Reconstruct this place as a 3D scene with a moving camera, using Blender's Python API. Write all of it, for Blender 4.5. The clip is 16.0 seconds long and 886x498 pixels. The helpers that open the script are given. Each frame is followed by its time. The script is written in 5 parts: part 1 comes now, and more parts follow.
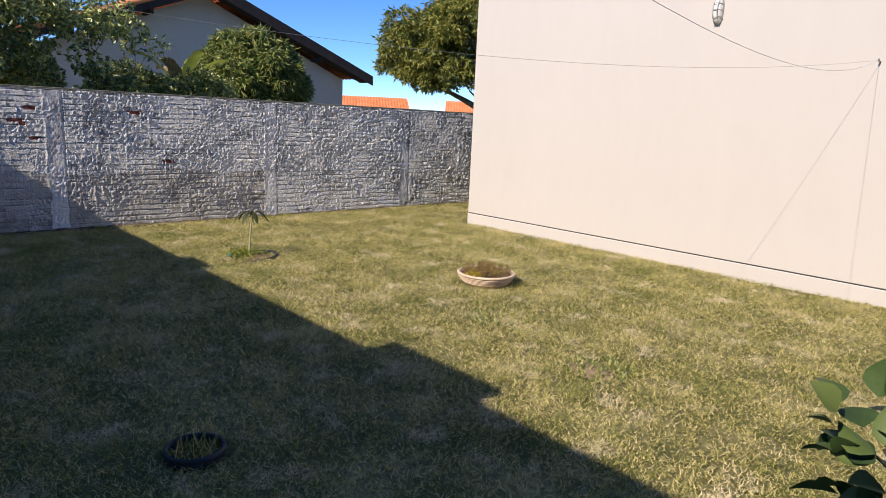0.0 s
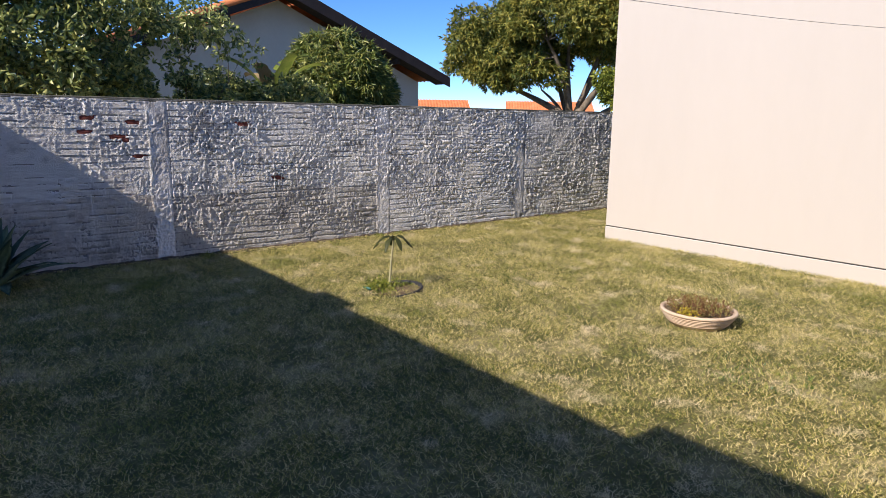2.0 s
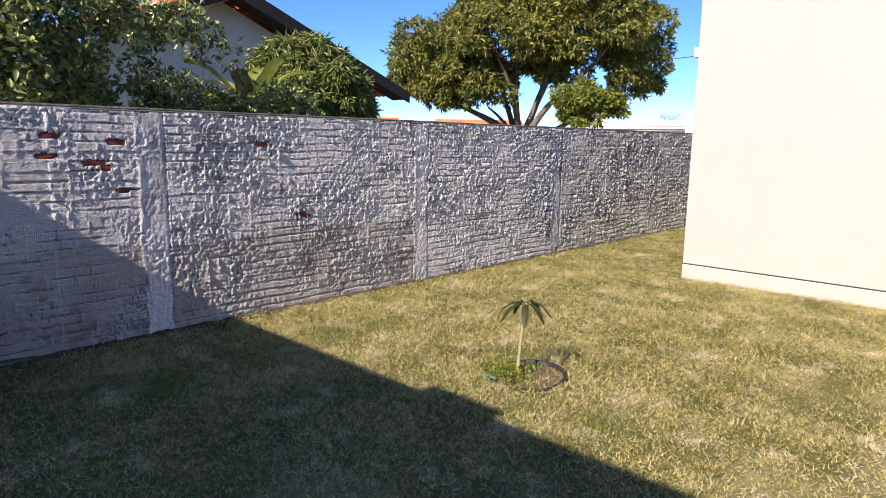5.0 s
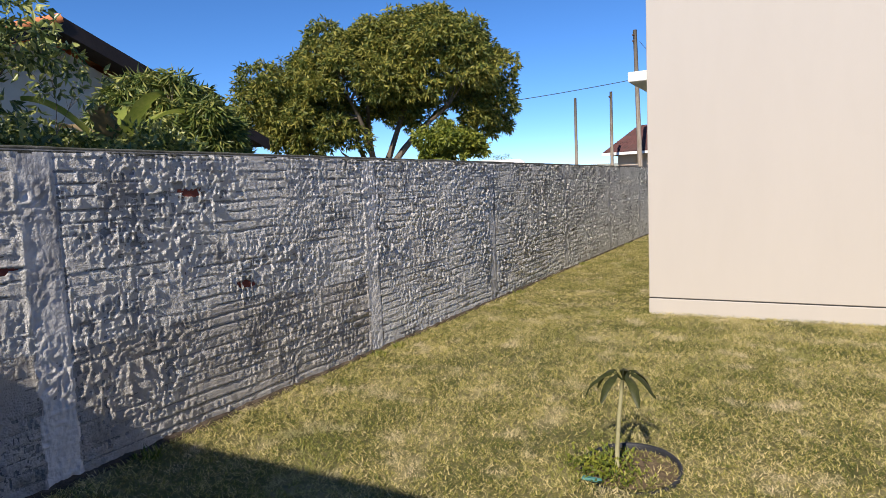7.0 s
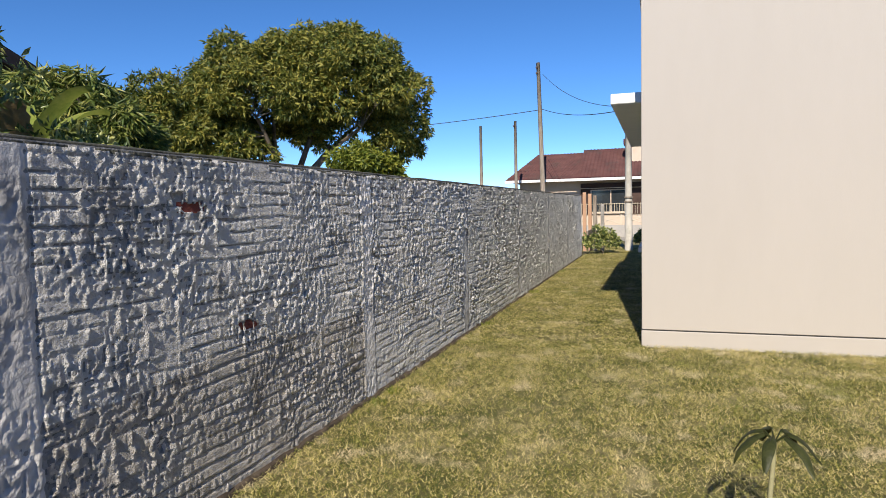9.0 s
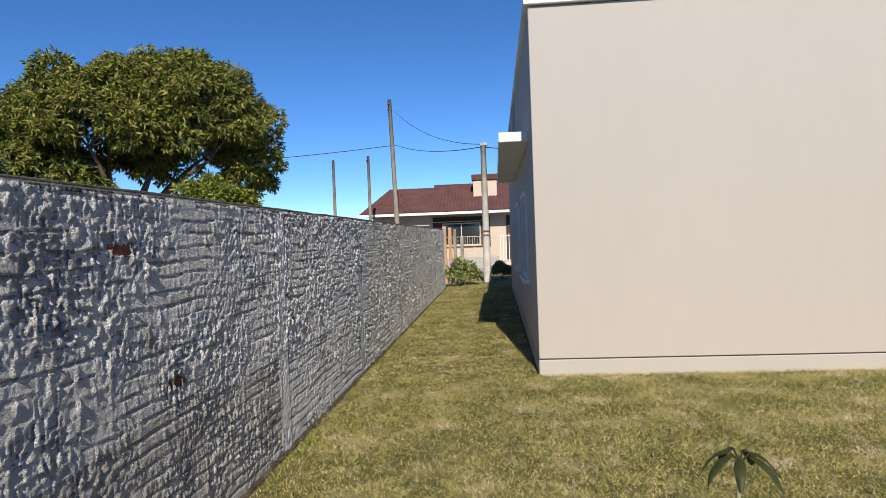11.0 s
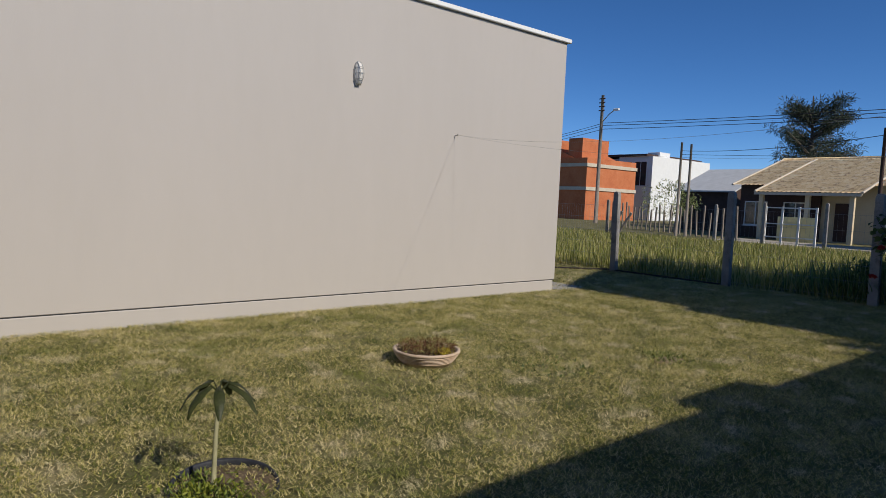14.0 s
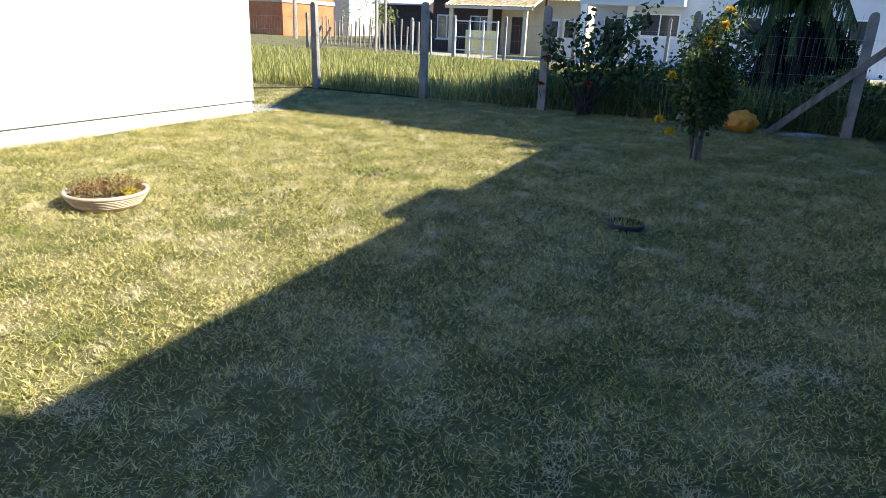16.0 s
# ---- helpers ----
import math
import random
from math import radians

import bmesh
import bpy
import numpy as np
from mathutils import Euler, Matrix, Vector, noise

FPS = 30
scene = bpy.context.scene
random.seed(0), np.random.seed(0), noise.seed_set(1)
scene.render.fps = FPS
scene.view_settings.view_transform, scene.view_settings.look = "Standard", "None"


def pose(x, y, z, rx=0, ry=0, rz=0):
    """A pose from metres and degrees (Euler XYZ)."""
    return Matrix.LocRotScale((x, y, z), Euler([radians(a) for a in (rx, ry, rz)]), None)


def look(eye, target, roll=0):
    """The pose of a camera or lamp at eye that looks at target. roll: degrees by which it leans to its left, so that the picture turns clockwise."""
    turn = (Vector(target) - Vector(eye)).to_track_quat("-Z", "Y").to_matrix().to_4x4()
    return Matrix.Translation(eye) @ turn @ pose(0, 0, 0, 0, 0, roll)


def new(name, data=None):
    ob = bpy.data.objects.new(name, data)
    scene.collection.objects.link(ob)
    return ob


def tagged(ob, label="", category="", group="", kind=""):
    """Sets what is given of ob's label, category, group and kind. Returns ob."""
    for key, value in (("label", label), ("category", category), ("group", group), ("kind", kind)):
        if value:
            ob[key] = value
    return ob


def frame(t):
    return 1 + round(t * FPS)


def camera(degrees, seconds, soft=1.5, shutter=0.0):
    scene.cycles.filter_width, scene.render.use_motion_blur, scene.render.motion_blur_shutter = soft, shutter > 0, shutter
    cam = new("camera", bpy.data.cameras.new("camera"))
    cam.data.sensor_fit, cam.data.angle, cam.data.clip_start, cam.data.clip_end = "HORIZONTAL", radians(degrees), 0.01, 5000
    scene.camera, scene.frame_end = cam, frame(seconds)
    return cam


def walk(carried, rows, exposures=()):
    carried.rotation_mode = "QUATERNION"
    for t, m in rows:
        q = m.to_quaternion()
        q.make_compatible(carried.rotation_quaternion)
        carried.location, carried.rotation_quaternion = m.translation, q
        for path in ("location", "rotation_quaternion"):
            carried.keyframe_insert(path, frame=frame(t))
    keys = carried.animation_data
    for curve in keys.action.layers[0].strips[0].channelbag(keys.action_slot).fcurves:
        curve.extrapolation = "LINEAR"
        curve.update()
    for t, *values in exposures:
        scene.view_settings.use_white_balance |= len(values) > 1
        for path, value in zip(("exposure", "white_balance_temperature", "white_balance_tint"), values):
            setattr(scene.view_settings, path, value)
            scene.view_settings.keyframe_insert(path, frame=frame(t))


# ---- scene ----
cam = camera(69.5, 16.0, soft=0.8)
PATH = [
    (0, (1.841, 2.038, 1.585), (0.398, 3.367, 1.199), 2.5),
    (0.5, (1.465, 1.945, 1.616), (-0.005, 3.24, 1.215), 1.0),
    (1, (0.992, 1.978, 1.595), (-0.54, 3.206, 1.213), 0.3),
    (1.5, (0.538, 1.969, 1.56), (-1.01, 3.18, 1.186), 1.6),
    (2, (0.112, 1.936, 1.573), (-1.428, 3.152, 1.188), 0.6),
    (2.5, (-0.345, 1.97, 1.56), (-1.906, 3.163, 1.185), 0.3),
    (3, (-0.786, 1.906, 1.54), (-2.346, 3.095, 1.152), 2.3),
    (3.2, (-0.942, 1.864, 1.568), (-2.486, 3.07, 1.164), 1.6),
    (5.3, (-2.687, 1.815, 1.58), (-4.012, 3.284, 1.288), 0.1),
    (5.5, (-2.893, 1.772, 1.569), (-4.195, 3.268, 1.308), -0.5),
    (6, (-3.297, 1.819, 1.566), (-4.463, 3.43, 1.349), 0.3),
    (6.5, (-3.698, 1.886, 1.542), (-4.694, 3.61, 1.355), -1.3),
    (7, (-4.113, 2.01, 1.513), (-5.074, 3.753, 1.32), -2.5),
    (7.5, (-4.464, 2.092, 1.484), (-5.357, 3.872, 1.298), -0.3),
    (8, (-4.802, 2.116, 1.512), (-5.567, 3.956, 1.339), -1.3),
    (8.5, (-5.148, 2.214, 1.494), (-5.873, 4.072, 1.341), -1.6),
    (9, (-5.359, 2.274, 1.511), (-5.999, 4.165, 1.385), -1.3),
    (9.2, (-5.472, 2.304, 1.495), (-6.044, 4.217, 1.387), -1.9),
    (11.3, (-5.967, 2.269, 1.551), (-6.076, 4.266, 1.517), -1.7),
    (11.5, (-5.934, 2.268, 1.55), (-6.0, 4.266, 1.479), -1.4),
    (12, (-5.966, 2.261, 1.502), (-5.893, 4.253, 1.329), 1.0),
    (12.5, (-5.946, 2.18, 1.485), (-5.7, 4.152, 1.266), 2.3),
    (13, (-6.041, 2.172, 1.516), (-5.499, 4.083, 1.286), 1.2),
    (13.5, (-6.022, 2.294, 1.447), (-5.024, 4.019, 1.287), 1.6),
    (14, (-5.972, 2.336, 1.428), (-4.704, 3.874, 1.274), 2.4),
    (14.5, (-5.906, 2.36, 1.432), (-4.416, 3.681, 1.244), 1.7),
    (15, (-5.825, 2.402, 1.418), (-4.163, 3.477, 1.138), 1.4),
    (15.5, (-5.768, 2.422, 1.407), (-4.061, 3.342, 0.919), 1.1),
    (16, (-5.741, 2.436, 1.38), (-4.017, 3.208, 0.724), 2.5),
]
EXPOSURES = [(0, 0.70, 6850, 15), (3, 0.86, 6850, 16), (5.5, 1.0, 6950, 20), (6.2, 0.84, 6950, 15), (7, 0.56, 6900, 12), (9, 0.50, 6900, 10), (11.5, 0.31, 6800, 10),
             (12.5, 0.20, 6800, 10), (13.2, -0.1, 6700, 10), (14, -0.15, 6600, 10), (14.5, 0.2, 6600, 10), (15, 0.6, 6650, 10), (15.5, 1.0, 6500, 8), (16, 1.62, 6700, 4)]
walk(cam, [(t, look(eye, target, roll)) for t, eye, target, roll in PATH], EXPOSURES)

# ---- world, sun, exposure ----
SUN = Vector((0.165, -1.38, 1.0)).normalized()
world = bpy.data.worlds.new("sky")
scene.world = world
world.use_nodes = True
wn = world.node_tree
wn.nodes.clear()
sky = wn.nodes.new("ShaderNodeTexSky")
sky.sky_type = "NISHITA"
sky.sun_disc = False
sky.sun_elevation = math.asin(SUN.z)
sky.sun_rotation = math.atan2(SUN.x, SUN.y)
sky.altitude = 1500
sky.air_density, sky.dust_density, sky.ozone_density = 0.66, 0.0, 6.0
bg = wn.nodes.new("ShaderNodeBackground")
bg.inputs["Strength"].default_value = 0.128
wo = wn.nodes.new("ShaderNodeOutputWorld")
deep = wn.nodes.new("ShaderNodeHueSaturation")
deep.inputs["Saturation"].default_value = 1.14
deep.inputs["Hue"].default_value = 0.502
wn.links.new(sky.outputs[0], deep.inputs["Color"])
wn.links.new(deep.outputs[0], bg.inputs["Color"])
wn.links.new(bg.outputs[0], wo.inputs["Surface"])
lamp = bpy.data.lights.new("sun", "SUN")
lamp.energy, lamp.angle, lamp.color = 4.25, radians(0.55), (1.0, 0.93, 0.82)
sun = new("sun", lamp)
sun.matrix_world = look(SUN * 60, (0, 0, 0))

# ---- materials ----
MATS = {}


def mat(name, colours, scale=6.0, rough=0.85, bump=0.3, bump_scale=40.0, spots=None, metal=0.0, island=0.0, obj_random=0.0,
        stretch=(1, 1, 1), bump_dist=0.01, detail=6.0, spec=0.3, trans=None, spots2=None):
    """A procedural surface: colours blended by noise at two scales, optional stains, per-piece variation and fine relief."""
    if name in MATS:
        return MATS[name]
    m = bpy.data.materials.new(name)
    m.use_nodes = True
    nt = m.node_tree
    b = nt.nodes["Principled BSDF"]
    geo = nt.nodes.new("ShaderNodeNewGeometry")
    mp = nt.nodes.new("ShaderNodeMapping")
    mp.inputs["Scale"].default_value = stretch
    nt.links.new(geo.outputs["Position"], mp.inputs["Vector"])

    def tex(sc, det=detail, rgh=0.6):
        n = nt.nodes.new("ShaderNodeTexNoise")
        n.inputs["Scale"].default_value, n.inputs["Detail"].default_value, n.inputs["Roughness"].default_value = sc, det, rgh
        nt.links.new(mp.outputs[0], n.inputs["Vector"])
        return n.outputs["Fac"]

    ramp = nt.nodes.new("ShaderNodeValToRGB")
    els = ramp.color_ramp.elements
    while len(els) < len(colours):
        els.new(0.5)
    for i, c in enumerate(colours):
        els[i].position = 0.32 + 0.36 * i / max(1, len(colours) - 1)
        els[i].color = (*c, 1)
    mixer = nt.nodes.new("ShaderNodeMath")
    mixer.operation = "MULTIPLY_ADD"
    mixer.inputs[1].default_value = 0.65
    nt.links.new(tex(scale), mixer.inputs[0])
    small = nt.nodes.new("ShaderNodeMath")
    small.operation = "MULTIPLY"
    small.inputs[1].default_value = 0.35
    nt.links.new(tex(scale * 9.0), small.inputs[0])
    nt.links.new(small.outputs[0], mixer.inputs[2])
    fac = mixer.outputs[0]
    if island or obj_random:
        rnd = geo.outputs["Random Per Island"]
        if obj_random:
            info = nt.nodes.new("ShaderNodeObjectInfo")
            rnd = info.outputs["Random"]
        add = nt.nodes.new("ShaderNodeMath")
        add.operation = "MULTIPLY_ADD"
        add.inputs[1].default_value = island or obj_random
        sub = nt.nodes.new("ShaderNodeMath")
        sub.operation = "SUBTRACT"
        sub.inputs[1].default_value = 0.5 * (island or obj_random)
        nt.links.new(rnd, add.inputs[0])
        nt.links.new(fac, sub.inputs[0])
        nt.links.new(sub.outputs[0], add.inputs[2])
        fac = add.outputs[0]
    nt.links.new(fac, ramp.inputs[0])
    col = ramp.outputs[0]
    for layer in (spots, spots2):
        if not layer:
            continue
        c2, sc2, lo, hi = layer
        mr = nt.nodes.new("ShaderNodeMapRange")
        mr.inputs["From Min"].default_value, mr.inputs["From Max"].default_value = lo, hi
        nt.links.new(tex(sc2, 4.0), mr.inputs["Value"])
        mx = nt.nodes.new("ShaderNodeMix")
        mx.data_type = "RGBA"
        nt.links.new(mr.outputs[0], mx.inputs["Factor"])
        nt.links.new(col, mx.inputs["A"])
        mx.inputs["B"].default_value = (*c2, 1)
        col = mx.outputs["Result"]
    nt.links.new(col, b.inputs["Base Color"])
    b.inputs["Roughness"].default_value = rough
    b.inputs["Metallic"].default_value = metal
    b.inputs["Specular IOR Level"].default_value = spec
    if bump:
        bp = nt.nodes.new("ShaderNodeBump")
        bp.inputs["Strength"].default_value, bp.inputs["Distance"].default_value = bump, bump_dist
        nt.links.new(tex(bump_scale, 4.0), bp.inputs["Height"])
        nt.links.new(bp.outputs[0], b.inputs["Normal"])
    if trans:
        tr = nt.nodes.new("ShaderNodeBsdfTranslucent")
        mxs = nt.nodes.new("ShaderNodeMixShader")
        mxs.inputs[0].default_value = trans
        nt.links.new(col, tr.inputs["Color"])
        nt.links.new(b.outputs[0], mxs.inputs[1])
        nt.links.new(tr.outputs[0], mxs.inputs[2])
        nt.links.new(mxs.outputs[0], nt.nodes["Material Output"].inputs["Surface"])
    MATS[name] = m
    return m


SOIL = mat("lawn_soil", [(0.07, 0.075, 0.025), (0.145, 0.133, 0.052), (0.35, 0.30, 0.165)], 1.9, 0.95, 0.6, 60)
RANK = mat("rank_weeds", [(0.07, 0.125, 0.045), (0.13, 0.205, 0.07), (0.23, 0.30, 0.10)], 0.9, 0.6, 0, island=0.5, trans=0.3)
GRASS = mat("mown_grass", [(0.105, 0.135, 0.029), (0.41, 0.37, 0.092), (0.73, 0.62, 0.31)], 1.9, 0.65, 0, island=0.53, trans=0.3,
            spots=((0.76, 0.65, 0.43), 3.0, 0.55, 0.69), spots2=((0.22, 0.25, 0.05), 1.3, 0.56, 0.76))
TALL = mat("tall_grass", [(0.14, 0.175, 0.035), (0.30, 0.30, 0.075), (0.50, 0.44, 0.18)], 0.7, 0.7, 0, island=0.5, trans=0.3)
STUCCO = mat("cream_render", [(0.452, 0.420, 0.388), (0.464, 0.432, 0.400), (0.476, 0.443, 0.411)], 0.8, 0.9, 0.25, 180, bump_dist=0.003, spec=0.2, stretch=(1, 1, 0.25))
GROOVE = mat("dark_groove", [(0.03, 0.03, 0.035), (0.05, 0.05, 0.05)], 8, 0.9, 0)
WHITE = mat("white_paint", [(0.72, 0.72, 0.70), (0.80, 0.80, 0.78)], 3, 0.6, 0.15, 90, bump_dist=0.003)
OLDWHITE = mat("weathered_whitewash", [(0.66, 0.65, 0.645), (0.82, 0.81, 0.80), (0.90, 0.89, 0.88)], 2.2, 0.92, 1.0, 105, obj_random=0.12,
               bump_dist=0.03, spots=((0.38, 0.375, 0.38), 3.1, 0.58, 0.74))
OLDWHITE2 = mat("weathered_whitewash_far", [(0.66, 0.65, 0.645), (0.82, 0.81, 0.80), (0.90, 0.89, 0.88)], 2.2, 0.92, 1.0, 105, island=0.12,
                bump_dist=0.03, spots=((0.38, 0.375, 0.38), 3.1, 0.58, 0.74))
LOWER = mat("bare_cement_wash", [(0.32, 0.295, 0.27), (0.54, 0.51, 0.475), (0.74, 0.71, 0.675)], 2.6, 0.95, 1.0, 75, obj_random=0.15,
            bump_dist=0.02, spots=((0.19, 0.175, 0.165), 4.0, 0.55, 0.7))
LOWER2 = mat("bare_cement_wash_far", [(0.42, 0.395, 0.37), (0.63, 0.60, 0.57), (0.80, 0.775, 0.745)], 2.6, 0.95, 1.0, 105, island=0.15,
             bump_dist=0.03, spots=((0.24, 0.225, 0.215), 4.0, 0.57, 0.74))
JOINT = mat("sunken_mortar", [(0.26, 0.26, 0.26), (0.46, 0.455, 0.45)], 5, 0.95, 1.0, 70, bump_dist=0.015)
PIER = mat("smooth_cement_pier", [(0.52, 0.51, 0.51), (0.68, 0.67, 0.665), (0.80, 0.79, 0.78)], 2.5, 0.9, 0.9, 35, spots=((0.17, 0.17, 0.18), 2.4, 0.56, 0.72))
MOSS = mat("mossy_coping", [(0.03, 0.035, 0.025), (0.09, 0.09, 0.075), (0.22, 0.22, 0.20)], 5, 0.95, 0.8, 50)
CLAY = mat("red_clay", [(0.13, 0.035, 0.03), (0.25, 0.07, 0.05)], 14, 0.9, 0.6, 60)
CONCRETE = mat("post_concrete", [(0.17, 0.16, 0.145), (0.28, 0.265, 0.245), (0.36, 0.34, 0.31)], 4, 0.9, 0.6, 60, spots=((0.13, 0.12, 0.11), 5, 0.6, 0.75))
WOODGREY = mat("weathered_wood", [(0.13, 0.10, 0.075), (0.26, 0.22, 0.18), (0.36, 0.32, 0.27)], 3, 0.9, 0.6, 30, stretch=(4, 4, 0.6))
BARK = mat("tree_bark", [(0.07, 0.055, 0.04), (0.16, 0.13, 0.10), (0.24, 0.21, 0.17)], 6, 0.95, 0.8, 25, stretch=(1, 1, 0.4))
LEAF_BIG = mat("broad_tree_leaf", [(0.065, 0.098, 0.02), (0.155, 0.18, 0.035), (0.34, 0.31, 0.065)], 0.35, 0.5, 0, island=0.45, trans=0.3, spec=0.4)
LEAF_YOUNG = mat("yellow_green_leaf", [(0.09, 0.13, 0.02), (0.19, 0.23, 0.03), (0.30, 0.31, 0.05)], 0.5, 0.5, 0, island=0.5, trans=0.3, spec=0.4)
LEAF_MANGO = mat("mango_leaf", [(0.08, 0.125, 0.028), (0.18, 0.225, 0.05), (0.36, 0.36, 0.10)], 0.8, 0.4, 0, island=0.5, trans=0.25, spec=0.5)
LEAF_DARK = mat("glossy_dark_leaf", [(0.085, 0.13, 0.042), (0.21, 0.26, 0.072), (0.50, 0.51, 0.18)], 0.9, 0.33, 0, island=0.6, trans=0.28, spec=0.55)
LEAF_PINE = mat("pine_needle", [(0.03, 0.045, 0.03), (0.055, 0.075, 0.045), (0.10, 0.115, 0.07)], 0.8, 0.6, 0, island=0.5, trans=0.1)
LEAF_BANANA = mat("banana_leaf", [(0.13, 0.20, 0.03), (0.26, 0.31, 0.06), (0.38, 0.38, 0.10)], 3, 0.5, 0.2, 20, trans=0.35)
LEAF_DRY = mat("dry_banana_leaf", [(0.25, 0.17, 0.08), (0.42, 0.32, 0.17)], 6, 0.8, 0.3, 20, trans=0.2)
LEAF_SHADE = mat("shade_dark_leaf", [(0.028, 0.055, 0.018), (0.055, 0.095, 0.028), (0.11, 0.15, 0.042)], 3, 0.55, 0, island=0.5, trans=0.2, spec=0.3)
LEAF_ROSE = mat("rose_leaf", [(0.03, 0.058, 0.016), (0.058, 0.096, 0.025), (0.13, 0.165, 0.045)], 3, 0.5, 0, island=0.5, trans=0.25, spec=0.4)
LEAF_AGAVE = mat("agave_leaf", [(0.045, 0.085, 0.06), (0.09, 0.14, 0.09), (0.16, 0.22, 0.11)], 5, 0.45, 0.2, 30, stretch=(1, 1, 0.4))
LEAF_PAPAYA = mat("papaya_leaf", [(0.022, 0.03, 0.009), (0.042, 0.05, 0.015), (0.075, 0.08, 0.025)], 12, 0.5, 0.2, 60, trans=0.2)
STEM_GREEN = mat("pale_stem", [(0.25, 0.24, 0.13), (0.38, 0.36, 0.22)], 20, 0.7, 0.3, 80)
PETAL = mat("yellow_petal", [(0.75, 0.45, 0.02), (0.85, 0.58, 0.04)], 20, 0.6, 0, island=0.3, trans=0.3)
PETAL_RED = mat("red_petal", [(0.35, 0.02, 0.02), (0.5, 0.05, 0.04)], 20, 0.6, 0, trans=0.2)
TERRACOTTA = mat("pale_terracotta", [(0.40, 0.27, 0.18), (0.55, 0.42, 0.31), (0.62, 0.52, 0.42)], 7, 0.9, 0.4, 60, stretch=(1, 1, 4))
POTSOIL = mat("pot_soil", [(0.06, 0.04, 0.025), (0.14, 0.10, 0.06), (0.22, 0.16, 0.10)], 25, 0.95, 0.8, 70)
SUCCULENT = mat("reddish_succulent", [(0.15, 0.065, 0.035), (0.27, 0.15, 0.06), (0.26, 0.25, 0.08)], 10, 0.6, 0, island=0.7, trans=0.15)
SUCC_YELLOW = mat("yellow_succulent", [(0.40, 0.30, 0.03), (0.55, 0.45, 0.06)], 20, 0.6, 0, island=0.4, trans=0.15)
RUBBER = mat("black_plastic", [(0.015, 0.017, 0.022), (0.04, 0.042, 0.05)], 15, 0.55, 0.3, 60)
TEAL = mat("faded_teal_plastic", [(0.05, 0.17, 0.16), (0.09, 0.25, 0.22)], 12, 0.6, 0)
TILE_ORANGE = mat("orange_roof_tile", [(0.42, 0.13, 0.05), (0.56, 0.19, 0.08), (0.62, 0.26, 0.13)], 2, 0.85, 0.3, 30, island=0.2)
TILE_BROWN = mat("brown_roof_tile", [(0.060, 0.022, 0.022), (0.095, 0.036, 0.034), (0.125, 0.052, 0.048)], 1.5, 0.7, 0.3, 30, spots=((0.055, 0.036, 0.034), 0.7, 0.55, 0.7))
TILE_STRAW = mat("straw_roof_tile", [(0.62, 0.40, 0.19), (0.86, 0.64, 0.36), (0.92, 0.78, 0.54)], 2.2, 0.85, 0.4, 20, spots=((0.46, 0.27, 0.15), 3.2, 0.52, 0.68))
SHEET = mat("pale_roof_sheet", [(0.45, 0.46, 0.46), (0.58, 0.59, 0.59)], 2, 0.6, 0)
GABLE = mat("grey_beige_render", [(0.50, 0.465, 0.41), (0.57, 0.535, 0.475)], 1.2, 0.9, 0.2, 80)
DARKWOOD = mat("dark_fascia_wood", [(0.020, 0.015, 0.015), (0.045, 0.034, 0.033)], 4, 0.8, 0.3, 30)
BRICK_ORANGE = mat("orange_brickwork", [(0.42, 0.12, 0.05), (0.52, 0.17, 0.07), (0.56, 0.21, 0.10)], 1.0, 0.9, 0.2, 20)
BAND = mat("concrete_band", [(0.50, 0.43, 0.33), (0.62, 0.55, 0.44)], 2, 0.9, 0.2, 30)
CREAM = mat("cream_facade", [(0.60, 0.50, 0.33), (0.70, 0.60, 0.42)], 1.0, 0.9, 0.2, 60)
PINKISH = mat("pale_pink_facade", [(0.55, 0.44, 0.35), (0.66, 0.54, 0.44)], 1.2, 0.9, 0.2, 60)
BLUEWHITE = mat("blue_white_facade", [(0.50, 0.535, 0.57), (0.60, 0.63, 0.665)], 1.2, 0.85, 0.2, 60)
GREENGREY = mat("grey_green_roof", [(0.20, 0.22, 0.20), (0.30, 0.32, 0.29)], 2, 0.9, 0)
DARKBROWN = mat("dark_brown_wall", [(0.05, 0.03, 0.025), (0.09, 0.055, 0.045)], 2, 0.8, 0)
GLASS = mat("dark_window_glass", [(0.02, 0.025, 0.03), (0.04, 0.045, 0.05)], 1, 0.08, 0, spec=0.6)
METAL = mat("galvanised_wire", [(0.30, 0.30, 0.30), (0.42, 0.42, 0.42)], 10, 0.5, 0, metal=0.6)
CABLE = mat("black_cable", [(0.02, 0.02, 0.022), (0.04, 0.04, 0.042)], 10, 0.6, 0)
LAMPGREY = mat("cast_grey_metal", [(0.34, 0.34, 0.33), (0.46, 0.46, 0.45)], 30, 0.5, 0.2, 90, metal=0.3)
LAMPGLASS = mat("frosted_lamp_glass", [(0.62, 0.60, 0.55), (0.72, 0.70, 0.66)], 20, 0.25, 0.2, 120, spec=0.5)
FOOTSOIL = mat("splashed_footing", [(0.035, 0.028, 0.02), (0.08, 0.06, 0.045), (0.18, 0.14, 0.10)], 9, 0.95, 0.8, 60)
HOLLOWSHADE = mat("hollow_shade_grey", [(0.16, 0.155, 0.15), (0.30, 0.29, 0.28), (0.42, 0.41, 0.40)], 7, 0.95, 0.8, 80, bump_dist=0.015)
YELLOWPANEL = mat("yellow_paint", [(0.74, 0.62, 0.30), (0.84, 0.74, 0.42)], 2, 0.7, 0.2, 40)
